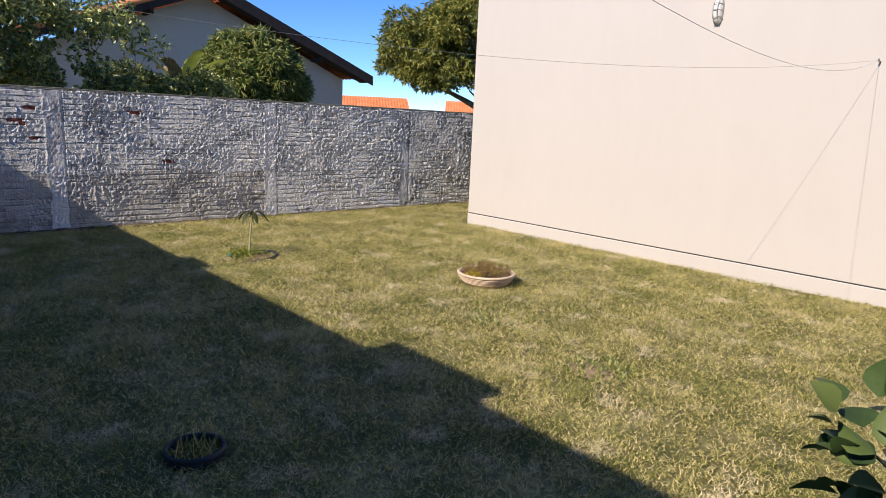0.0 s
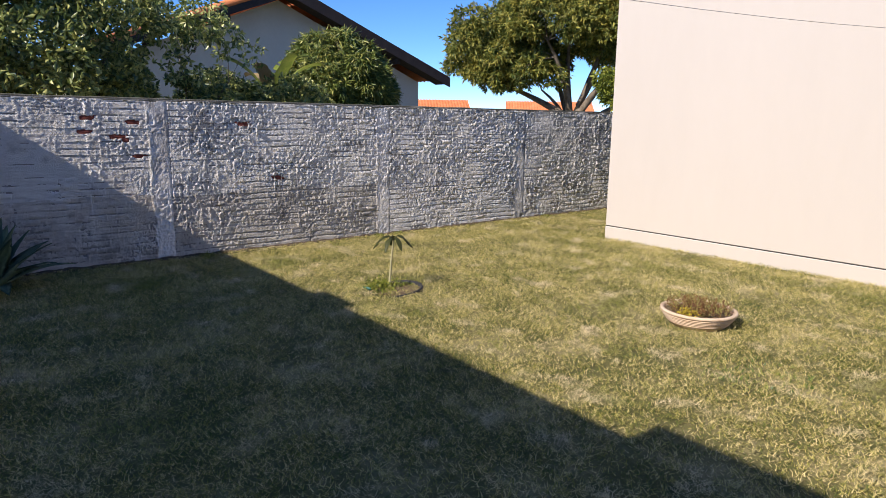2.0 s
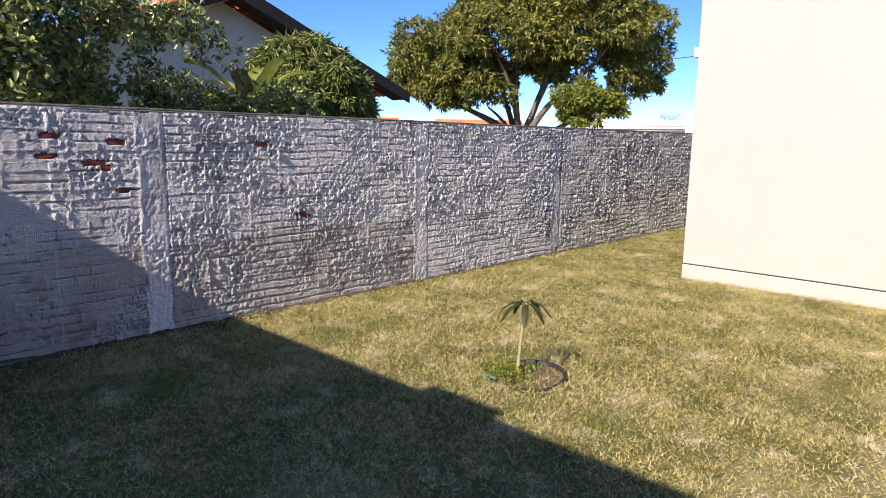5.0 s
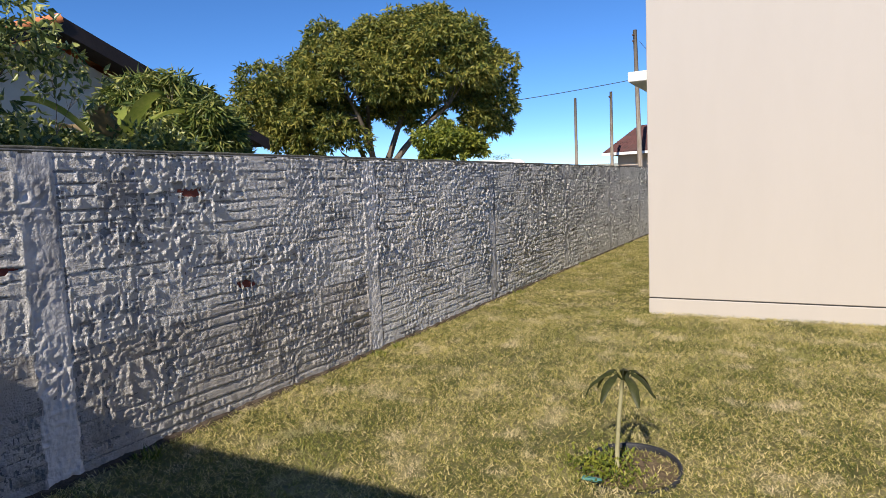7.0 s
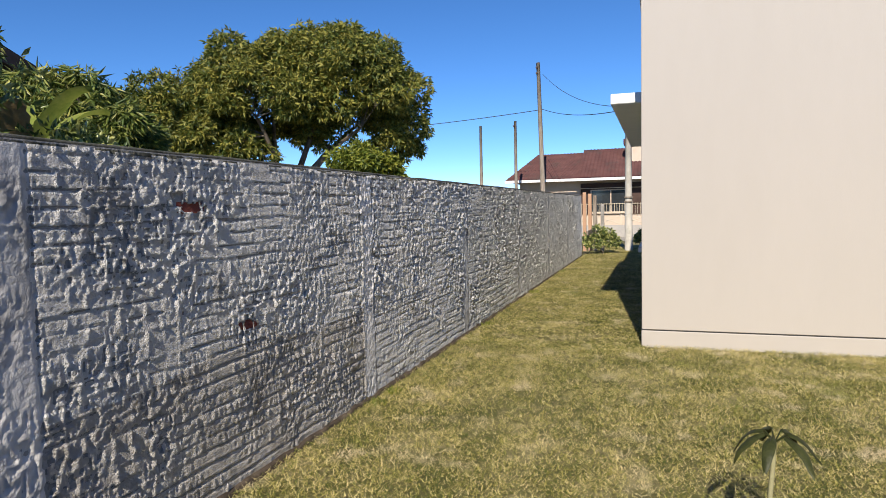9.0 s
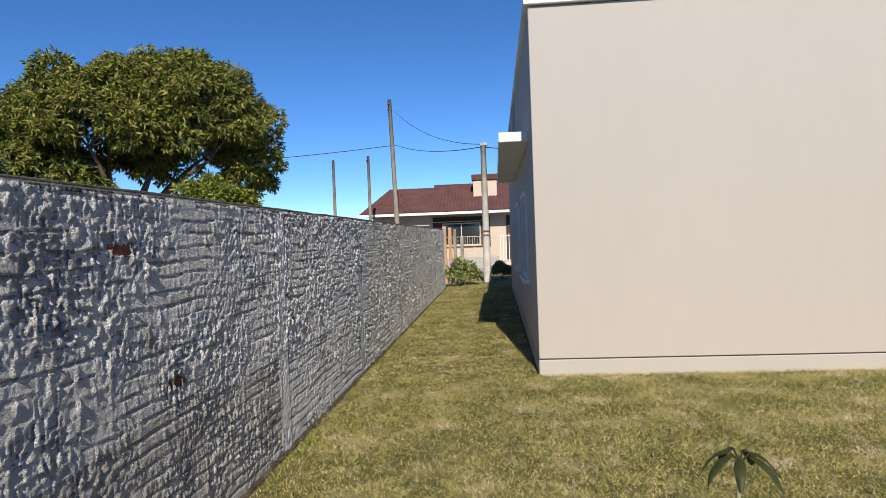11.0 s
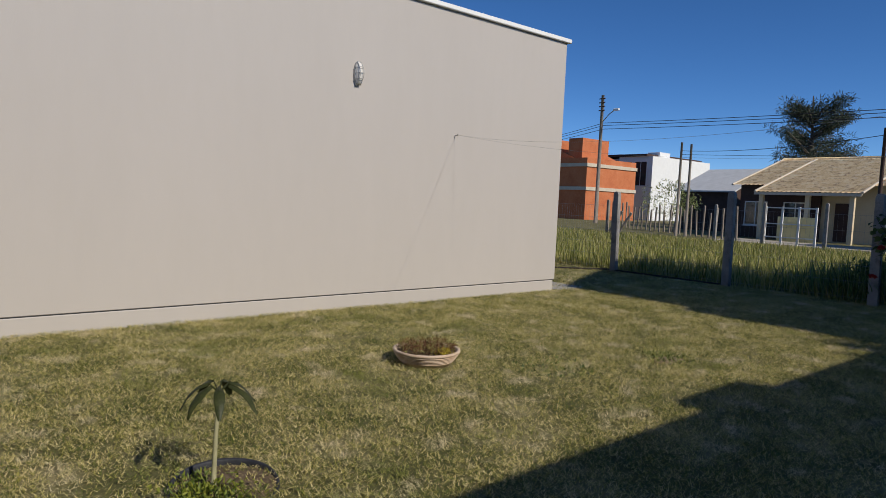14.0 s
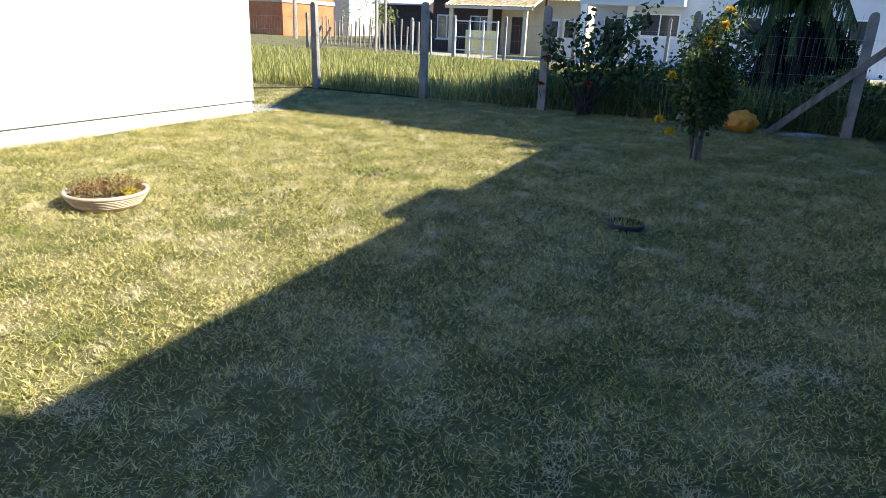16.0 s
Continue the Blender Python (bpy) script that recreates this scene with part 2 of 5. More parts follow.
ORANGEWOOD = mat("reddish_timber", [(0.38, 0.22, 0.14), (0.52, 0.33, 0.22)], 4, 0.85, 0.4, 30, stretch=(4, 4, 0.6))
POLECEMENT = mat("pale_pole_cement", [(0.34, 0.32, 0.28), (0.46, 0.44, 0.39), (0.54, 0.51, 0.46)], 4, 0.9, 0.5, 60)
BARESOIL = mat("bare_lawn_soil", [(0.14, 0.09, 0.06), (0.27, 0.19, 0.13), (0.40, 0.30, 0.21)], 14, 0.95, 0.8, 60)
ROAD = mat("sandy_street", [(0.30, 0.27, 0.22), (0.40, 0.36, 0.30), (0.46, 0.42, 0.36)], 0.6, 0.95, 0.5, 20)
PAVE = mat("concrete_slab", [(0.34, 0.32, 0.30), (0.44, 0.42, 0.39)], 2, 0.95, 0.4, 40)
ORANGE_SACK = mat("orange_plastic_sack", [(0.50, 0.20, 0.02), (0.70, 0.33, 0.05)], 6, 0.5, 0.5, 18, bump_dist=0.03)
RAG = mat("grey_plastic_rag", [(0.16, 0.18, 0.21), (0.38, 0.41, 0.44)], 9, 0.7, 0.5, 25, bump_dist=0.02)


# ---- mesh helpers ----
def raw_mesh(name, verts, faces):
    """A mesh from arrays; faces all have the same number of corners."""
    verts, faces = np.asarray(verts, dtype=np.float32), np.asarray(faces, dtype=np.int32)
    me = bpy.data.meshes.new(name)
    n, k = faces.shape
    me.vertices.add(len(verts))
    me.vertices.foreach_set("co", verts.ravel())
    me.loops.add(n * k)
    me.loops.foreach_set("vertex_index", faces.ravel())
    me.polygons.add(n)
    me.polygons.foreach_set("loop_start", np.arange(0, n * k, k, dtype=np.int32))
    me.update(calc_edges=True)
    return me


def mesh_part(name, me, material, parent=None, label="", smooth=False):
    if material and not me.materials:
        me.materials.append(material)
    if smooth:
        me.polygons.foreach_set("use_smooth", np.ones(len(me.polygons), dtype=bool))
    ob = new(name, me)
    if parent:
        ob.parent = parent
    if label:
        tagged(ob, label)
    return ob


def part(name, bm, material, parent=None, label="", smooth=False):
    me = bpy.data.meshes.new(name)
    bm.to_mesh(me)
    bm.free()
    return mesh_part(name, me, material, parent, label, smooth)


def thing(name, loc, label, category, group="", turn=0.0, kind=""):
    ob = new(name)
    ob.empty_display_size = 0.2
    ob.matrix_basis = pose(*loc, 0, 0, turn)
    return tagged(ob, label, category, group, kind)


def box(x0, y0, z0, x1, y1, z1, bevel=0.0, bm=None, segments=1):
    bm = bm or bmesh.new()
    vs = [bm.verts.new(p) for p in ((x0, y0, z0), (x1, y0, z0), (x1, y1, z0), (x0, y1, z0), (x0, y0, z1), (x1, y0, z1), (x1, y1, z1), (x0, y1, z1))]
    fs = [bm.faces.new([vs[i] for i in f]) for f in ((3, 2, 1, 0), (4, 5, 6, 7), (0, 1, 5, 4), (1, 2, 6, 5), (2, 3, 7, 6), (3, 0, 4, 7))]
    if bevel:
        edges = list({e for f in fs for e in f.edges})
        bmesh.ops.bevel(bm, geom=edges, offset=bevel, segments=segments, affect="EDGES", profile=0.5)
    return bm


def tube(points, radii, sides=8, bm=None, cap=True):
    """A tapered tube along points."""
    bm = bm or bmesh.new()
    pts = [Vector(p) for p in points]
    rings = []
    for i, p in enumerate(pts):
        d = (pts[min(i + 1, len(pts) - 1)] - pts[max(i - 1, 0)]).normalized()
        side = d.cross(Vector((0, 0, 1)) if abs(d.z) < 0.9 else Vector((1, 0, 0))).normalized()
        up = side.cross(d)
        r = radii[i] if hasattr(radii, "__len__") else radii
        rings.append([bm.verts.new(p + (side * math.cos(a) + up * math.sin(a)) * r) for a in (2 * math.pi * k / sides for k in range(sides))])
    for a, b in zip(rings, rings[1:]):
        for k in range(sides):
            bm.faces.new((a[k], a[(k + 1) % sides], b[(k + 1) % sides], b[k]))
    if cap:
        bm.faces.new(rings[0])
        bm.faces.new(list(reversed(rings[-1])))
    return bm


def lathe(profile, sides=40, bm=None):
    """A turned body from (radius, height) pairs."""
    bm = bm or bmesh.new()
    rings = [[bm.verts.new((r * math.cos(2 * math.pi * k / sides), r * math.sin(2 * math.pi * k / sides), z)) for k in range(sides)] for r, z in profile]
    for a, b in zip(rings, rings[1:]):
        for k in range(sides):
            bm.faces.new((a[k], a[(k + 1) % sides], b[(k + 1) % sides], b[k]))
    return bm


def wire_points(a, b, sag, n=24):
    a, b = Vector(a), Vector(b)
    return [a.lerp(b, i / n) - Vector((0, 0, 4 * sag * (i / n) * (1 - i / n))) for i in range(n + 1)]


def cable(name, a, b, sag, r, label, group="", material=None):
    ob = part(name, tube(wire_points(a, b, sag), r, 5), material or CABLE)
    return tagged(ob, label, "cable", group)


RNG = np.random.default_rng(7)


def unit(v):
    return v / np.maximum(np.linalg.norm(v, axis=1, keepdims=True), 1e-9)


def leaf_mesh(name, pos, out, length, width, droop=0.3, fold=0.25):
    """Many small folded leaves: each four corners and two triangles, pointing along out and hanging a little."""
    n = len(pos)
    d = unit(out + RNG.normal(0, 0.35, (n, 3)) + np.array([0, 0, -droop]))
    s = unit(np.cross(d, RNG.normal(0, 1, (n, 3))))
    nn = np.cross(s, d)
    ln = (length * RNG.uniform(0.65, 1.25, n))[:, None]
    w = (width * RNG.uniform(0.7, 1.2, n))[:, None]
    base, tip = pos, pos + d * ln - nn * ln * 0.12
    mid = pos + d * ln * 0.45
    v = np.stack([base, mid + s * w * 0.5 + nn * w * fold, tip, mid - s * w * 0.5 + nn * w * fold], 1).reshape(-1, 3)
    i = np.arange(n)[:, None] * 4
    f = np.stack([np.concatenate([i, i + 1, i + 2], 1), np.concatenate([i, i + 2, i + 3], 1)], 1).reshape(-1, 3)
    return raw_mesh(name, v, f)


def ovate_leaves(name, pos, out, length, width, droop=0.0):
    """Fewer, nearer leaves with a rounded outline, a folded midrib and a curved tip."""
    n = len(pos)
    d = unit(out + RNG.normal(0, 0.3, (n, 3)) + np.array([0, 0, -droop]))
    s = unit(np.cross(d, RNG.normal(0, 1, (n, 3)) + np.array([0, 0, 1.5])))
    nn = np.cross(s, d)
    ln = (length * RNG.uniform(0.6, 1.2, n))[:, None]
    w = (width * RNG.uniform(0.8, 1.15, n))[:, None]
    rows = []
    for u, q in ((0.0, 0.04), (0.15, 0.30), (0.35, 0.49), (0.6, 0.46), (0.82, 0.26), (1.0, 0.02)):
        c = pos + d * ln * u - nn * ln * 0.25 * u * u
        rows += [c - s * w * q + nn * w * q * 0.35, c, c + s * w * q + nn * w * q * 0.35]
    v = np.stack(rows, 1).reshape(-1, 3)
    i = np.arange(n)[:, None] * 18
    f = np.concatenate([np.concatenate([i + 3 * k + m, i + 3 * k + m + 1, i + 3 * k + m + 4, i + 3 * k + m + 3], 1) for k in range(5) for m in range(2)])
    return raw_mesh(name, v, f)


def shell(centre, radii, n, inner=0.55, lower=-0.6):
    """Points in the outer shell of a clump, with outward directions."""
    d = unit(RNG.normal(0, 1, (n * 2, 3)))
    d = d[d[:, 2] > lower][:n]
    r = RNG.uniform(inner ** 3, 1.0, len(d))[:, None] ** (1 / 3)
    return np.asarray(centre) + d * r * np.asarray(radii), d


def rosettes(pos, out, per, spread):
    """Repeats each point as a bunch of leaves that fan out from one twig end."""
    p = np.repeat(pos, per, 0)
    o = unit(np.repeat(out, per, 0) * 0.6 + RNG.normal(0, spread, (len(p), 3)))
    return p + o * 0.01, o


def limbs(base, clumps, r0, seed, fork=0.45, lean=(0, 0)):
    """A forked trunk: a short bole, a few main limbs, and a bent branch from the nearest limb to each clump."""
    rnd = random.Random(seed)
    bm = bmesh.new()
    base = Vector(base)
    top = max(c[0][2] for c in clumps)
    crotch = base + Vector((lean[0], lean[1], (top - base.z) * fork))
    tube([base, base.lerp(crotch, 0.15), base.lerp(crotch, 0.6) + Vector((rnd.uniform(-.1, .1), rnd.uniform(-.1, .1), 0)), crotch], [r0 * 1.35, r0 * 1.05, r0 * 0.9, r0 * 0.7], 10, bm)
    ends = [Vector(c[0]) for c in clumps]
    picked = [max(ends, key=lambda q: q.z)]
    while len(picked) < min(len(ends), max(3, len(ends) // 11)):
        picked.append(max(ends, key=lambda q: min((q - p).length for p in picked)))
    mains = []
    for e in picked:
        start = base.lerp(crotch, rnd.uniform(0.55, 1.0))
        tip = start.lerp(e, 0.72)
        bend = start.lerp(tip, 0.45) + Vector((rnd.uniform(-.12, .12), rnd.uniform(-.12, .12), 0.10)) * (tip - start).length
        pts = [start.lerp(bend, u) * (1 - u) + bend.lerp(tip, u) * u for u in (0, 0.2, 0.4, 0.6, 0.8, 1.0)]
        r = r0 * rnd.uniform(0.42, 0.6)
        tube(pts, [r * (1.15 - 0.85 * u) for u in (0, 0.2, 0.4, 0.6, 0.8, 1.0)], 8, bm)
        mains += [(p, r * (1.15 - 0.17 * k)) for k, p in enumerate(pts) if k > 1]
    for c, rad, *_ in clumps:
        c = Vector(c)
        start, r = min(mains, key=lambda m: (m[0] - c).length + 0.6 * max(0.0, m[0].z - c.z))
        r = min(r * 0.6, r0 * 0.3)
        size = rad if isinstance(rad, (int, float)) else rad[0]
        mid = start.lerp(c, 0.5) + Vector((rnd.uniform(-.2, .2), rnd.uniform(-.2, .2), rnd.uniform(-0.05, 0.3))) * size
        tube([start, start.lerp(mid, 0.5), mid, c], [r, r * 0.8, r * 0.6, r * 0.2], 6, bm)
        for _ in range(3):
            e = c + Vector((rnd.uniform(-1, 1), rnd.uniform(-1, 1), rnd.uniform(-0.3, 0.9))) * size * 0.8
            tube([mid, mid.lerp(e, 0.55), e], [r * 0.45, r * 0.28, r * 0.08], 5, bm)
    return bm


def tree(name, base, clumps, n_per, leaf, material, r0, label, seed, per=1, spread=0.5, droop=0.3, fork=0.45, category="tree", inner=0.55, lean=(0, 0)):
    """A tree whose crown is built of leafy clumps (centre, radii) given from its base."""
    t = thing(name, base, label, category)
    part("trunk", limbs((0, 0, 0), clumps, r0, seed, fork, lean), BARK, t, smooth=True)
    ps, os = [], []
    for c, rad, *k in clumps:
        rr = np.array(rad if hasattr(rad, "__len__") else (rad, rad, rad * 0.85), dtype=float)
        p, o = shell(c, rr, int(n_per * (k[0] if k else 1.0)), inner)
        wob = np.array([noise.noise(Vector(q) * 1.7 + Vector((seed, 0, 0))) for q in p])
        keep = wob > -0.28
        p = p + o * (wob * 0.35 * rr.mean())[:, None]
        ps.append(p[keep])
        os.append(o[keep])
    p, o = np.concatenate(ps), np.concatenate(os)
    if per > 1:
        p, o = rosettes(p, o, per, spread)
    mesh_part("crown", leaf_mesh("crown", p, o, leaf[0], leaf[1], droop), material, t)
    return t


def clump_cloud(centre, radii, count, r, seed, lower=-0.35):
    """Clump centres spread over an ellipsoid, uneven in size."""
    rnd = np.random.default_rng(seed)
    out = []
    while len(out) < count:
        d = rnd.normal(0, 1, 3)
        d /= np.linalg.norm(d)
        if d[2] < lower:
            continue
        q = np.asarray(centre) + d * np.asarray(radii) * rnd.uniform(0.62, 0.92)
        if any(np.linalg.norm((q - np.asarray(o[0])) / r) < 0.75 for o in out) and rnd.random() < 0.8:
            continue
        s = r * rnd.uniform(0.7, 1.2)
        out.append((tuple(float(v) for v in q), float(s)))
    return out


def dome_clumps(domes, r, seed):
    """Clump centres spread evenly over the upper shells of a few joined domes (centre, radii, count, lower edge)."""
    rnd = random.Random(seed)
    out = []
    for k, (c, rad, n, lower) in enumerate(domes):
        for i in range(n):
            z = 1 - (1 - lower) * (i + 0.5) / n
            q = math.sqrt(max(0.0, 1 - z * z))
            a = i * 2.39996 + k + rnd.uniform(-0.25, 0.25)
            m = rnd.uniform(0.74, 0.95)
            p = (c[0] + rad[0] * q * math.cos(a) * m, c[1] + rad[1] * q * math.sin(a) * m, c[2] + rad[2] * z * m)
            if any(j != k and sum(((p[h] - d[0][h]) / d[1][h]) ** 2 for h in range(3)) < 0.32 for j, d in enumerate(domes)):
                continue
            out.append((p, r * rnd.uniform(0.75, 1.2)))
    return out


def tile_roof(p00, p10, p01, wave=0.22, course=0.36, height=0.045, thick=0.05):
    """A tiled slope: eave from p00 to p10, rising to p01; rolls run up the slope, courses overlap."""
    p00, p10, p01 = (Vector(p) for p in (p00, p10, p01))
    ex, ey = p10 - p00, p01 - p00
    n = ex.cross(ey).normalized()
    nx, ny = max(2, round(ex.length / wave)) * 4, max(1, round(ey.length / course))
    v, f = [], []
    for j in range(ny):
        for k, (q, lift) in enumerate(((j / ny, 0.028), ((j + 1) / ny, 0.0))):
            for i in range(nx + 1):
                z = height * 0.5 * (1 + math.cos(2 * math.pi * i / 4)) + lift
                v.append(p00 + ex * (i / nx) + ey * q + n * z)
    w = nx + 1
    for j in range(2 * ny - 1):
        for i in range(nx):
            f.append((j * w + i, j * w + i + 1, (j + 1) * w + i + 1, (j + 1) * w + i))
    return raw_mesh("tiles", np.array([tuple(q) for q in v]), np.array(f))


def prism(corners, x0, x1, axis="x", bm=None):
    """A slab whose outline (u, z) is drawn out along x or y."""
    bm = bm or bmesh.new()
    a = [bm.verts.new((x0, u, z) if axis == "x" else (u, x0, z)) for u, z in corners]
    b = [bm.verts.new((x1, u, z) if axis == "x" else (u, x1, z)) for u, z in corners]
    n = len(a)
    bm.faces.new(a)
    bm.faces.new(list(reversed(b)))
    for i in range(n):
        bm.faces.new((a[i], b[i], b[(i + 1) % n], a[(i + 1) % n]))
    bmesh.ops.recalc_face_normals(bm, faces=bm.faces[:])
    return bm


def window_part(parent, x0, x1, z0, z1, y, face=-1, axis="y", frame_mat=None):
    """A window on a facade: frame with depth, two panes set back, a sill."""
    w = 0.06
    fm = frame_mat or WHITE

    def bx(a0, d0, z_0, a1, d1, z_1, bm=None):
        if axis == "y":
            return box(a0, min(y + d0, y + d1), z_0, a1, max(y + d0, y + d1), z_1, bm=bm)
        return box(min(y + d0, y + d1), a0, z_0, max(y + d0, y + d1), a1, z_1, bm=bm)

    out, back = 0.03 * face, -0.05 * face
    bm = bx(x0, back, z0, x0 + w, out, z1)
    bx(x1 - w, back, z0, x1, out, z1, bm)
    bx(x0 + w, back, z1 - w, x1 - w, out, z1, bm)
    bx(x0 + w, back, z0, x1 - w, out, z0 + w, bm)
    mid = (x0 + x1) / 2
    bx(mid - w / 2, back, z0 + w, mid + w / 2, out, z1 - w, bm)
    win = part("window", bm, fm, parent)
    part("pane", bx(x0 + w, 0.002 * face, z0 + w, mid - w / 2, 0.012 * face, z1 - w), GLASS, win, "dark glass pane")
    part("pane", bx(mid + w / 2, 0.002 * face, z0 + w, x1 - w, 0.012 * face, z1 - w), GLASS, win, "dark glass pane")
    part("sill", bx(x0 - 0.05, 0, z0 - 0.06, x1 + 0.05, 0.08 * face, z0 - 0.003), fm, win)
    return win


# ---- ground ----
def ground_sheet():
    xs = np.concatenate([[-1500, -400, -120, -50, -25], np.arange(-14, 14.1, 0.5), [18, 25, 35, 60, 120, 400, 1500]])
    ys = np.concatenate([[-1500, -400, -120, -40, -15, -6], np.arange(-3, 27, 0.5), [30, 36, 45, 60, 120, 400, 1500]])
    v = [(x, y, (0.018 * noise.noise(Vector((x * 0.7, y * 0.7, 3.0))) if -8 < x < 8 and 0 < y < 22 else 0.0) - 0.012) for y in ys for x in xs]
    w = len(xs)
    f = [(j * w + i, j * w + i + 1, (j + 1) * w + i + 1, (j + 1) * w + i) for j in range(len(ys) - 1) for i in range(w - 1)]
    return raw_mesh("ground", v, f)


tagged(mesh_part("ground", ground_sheet(), SOIL, smooth=True), "dry yellowish lawn soil between short grass", "ground", kind="structure")


def blades(name, x, y, height, width, lean, segs=1):
    """Grass blades standing at x, y; each one bent strip."""
    n = len(x)
    a = RNG.uniform(0, 2 * math.pi, n)
    h = height * RNG.uniform(0.5, 1.25, n)
    k = RNG.uniform(*lean, n)
    b = a + RNG.uniform(0.6, 2.5, n)
    w = width * RNG.uniform(0.7, 1.3, n) * 0.5
    base = np.stack([x, y, RNG.uniform(-0.022, -0.008, n) if np.max(height) > 0.05 else RNG.uniform(-0.016, 0.016, n)], 1)
    side = np.stack([np.cos(b), np.sin(b), np.zeros(n)], 1) * w[:, None]
    dirn = np.stack([np.cos(a) * np.sin(k), np.sin(a) * np.sin(k), np.cos(k)], 1)
    tip = base + dirn * h[:, None] + np.array([0, 0, 0.02 if np.max(height) > 0.05 else 0.004])
    if segs == 1:
        v = np.stack([base - side, base + side, tip], 1).reshape(-1, 3)
        return raw_mesh(name, v, np.arange(3 * n).reshape(-1, 3))
    mid = base + dirn * h[:, None] * 0.55 + np.array([0, 0, 1]) * h[:, None] * 0.12
    v = np.stack([base - side, base + side, mid + side * 0.8, mid - side * 0.8, tip], 1).reshape(-1, 3)
    i = np.arange(n)[:, None] * 5
    f = np.stack([np.concatenate([i, i + 1, i + 2], 1), np.concatenate([i, i + 2, i + 3], 1), np.concatenate([i + 3, i + 2, i + 4], 1)], 1).reshape(-1, 3)
    return raw_mesh(name, v, f)


def scatter(n, x0, x1, y0, y1, bare=0.0):
    x, y = RNG.uniform(x0, x1, n), RNG.uniform(y0, y1, n)
    if bare:
        # thinner where the turf is worn, by a sum of broad waves
        g = np.sin(x * 2.1 + 1.3 * np.sin(y * 1.7)) * np.sin(y * 2.6 + 1.1 * np.sin(x * 1.3)) + 0.5 * np.sin(x * 5.3 + y * 3.1) * np.sin(y * 6.1 - x * 2.2)
        keep = RNG.random(n) > bare * np.clip(g, 0, 1)
        x, y = x[keep], y[keep]
    return x, y


def off_things(x, y):
    keep = (np.hypot(x + 0.44, (y - 5.57) * 1.5) > RNG.uniform(0.05, 0.24, len(x))) & (np.hypot(x + 2.53, y - 6.68) > 0.27) & ((x < -5.56) | (y < 9.33))
    return x[keep], y[keep]


def tufts(n, per, r, *area):
    """Blades gathered in small tufts."""
    x, y = scatter(n, *area)
    x, y = np.repeat(x, per), np.repeat(y, per)
    return off_things(x + RNG.normal(0, r, len(x)), np.minimum(y + RNG.normal(0, r, len(y)), area[3]))


gx, gy = tufts(255000, 5, 0.015, -7.52, 6.2, 0.6, 9.33, 0.4)
tagged(mesh_part("lawn_grass", blades("lawn_grass", gx, gy, 0.030, 0.0056, (0.85, 1.6)), GRASS), "short mown lawn grass with dry yellow patches", "grass", kind="stuff")
gx, gy = off_things(*scatter(170000, -7.52, -5.5, 9.0, 26, 0.4))
tagged(mesh_part("lawn_grass", blades("lawn_grass", gx, gy, 0.036, 0.011, (1.0, 1.7)), GRASS), "short mown grass in the passage beside the house", "grass", kind="stuff")
gx, gy = scatter(60000, 2.3, 6.2, 9.0, 22, 0.3)
tagged(mesh_part("lawn_grass", blades("lawn_grass", gx, gy, 0.04, 0.012, (0.5, 1.4)), GRASS), "short mown grass beside the wire fence", "grass", kind="stuff")


def lot_grass():
    x = 6.15 + RNG.uniform(0, 1, 60000) ** 1.5 * 17.0
    y = RNG.uniform(-5, 32, 60000)
    return blades("tall_grass", x, y, 0.40 - 0.012 * (x - 6), 0.019, (0.05, 0.85), 2)


tagged(mesh_part("tall_grass", lot_grass(), TALL), "tall uncut green grass on the empty lot", "grass", kind="stuff")
wx = np.concatenate([RNG.normal(7.0, 0.5, 9000), RNG.normal(6.6, 0.35, 10000)])
wy = np.concatenate([RNG.uniform(2.2, 6.4, 9000) + RNG.normal(0, 0.5, 9000), RNG.uniform(-0.5, 6.2, 10000) + RNG.normal(0, 0.6, 10000)])
kp = wx > 6.12
tagged(mesh_part("tall_weeds", blades("tall_weeds", wx[kp], wy[kp], 0.62, 0.022, (0.05, 1.0), 2), RANK), "tall rank weeds growing along the wire fence", "weeds", kind="stuff")


def weed_patch(x, y, n, r, h, label, material=None):
    a, q = RNG.uniform(0, 2 * math.pi, n), r * RNG.uniform(0, 1, n) ** 0.6
    tagged(mesh_part("weed_tuft", blades("weed_tuft", x + q * np.cos(a), y + q * np.sin(a), h, 0.012, (0.5, 1.4), 2), material or LEAF_YOUNG), label, "weeds", kind="stuff")


lx, ly = RNG.normal(6.8, 0.32, 20000), RNG.uniform(-1.0, 6.3, 20000)
lz = RNG.uniform(0.02, 1.0, 20000) * (0.68 + 0.20 * np.sin(ly * 1.9) + 0.12 * np.sin(ly * 5.1 + lx * 3))
kp = lx > 6.14
tagged(mesh_part("broad_weeds", leaf_mesh("broad_weeds", np.stack([lx, ly, lz], 1)[kp], unit(RNG.normal(0, 1, (int(kp.sum()), 3)) + np.array([0, 0, 0.3])), 0.11, 0.05, 0.2), RANK),
       "broad-leaved weeds crowding along the wire fence", "weeds", kind="stuff")


def bare_patch(x, y, r):
    """A worn spot where reddish soil shows through the turf."""
    bm = lathe([(r, -0.012), (r * 0.7, 0.002), (r * 0.35, 0.006), (0.002, 0.004)], 28)
    for v in bm.verts:
        v.co.x *= 1.25 + 0.3 * noise.noise(v.co * 9 + Vector((x, y, 0)))
        v.co.z += 0.008 * noise.noise(v.co * 30)
    ob = part("bare_soil", bm, BARESOIL, smooth=True)
    ob.location = (x, y, 0)
    tagged(ob, "bare reddish soil showing through the lawn", "soil", kind="stuff")


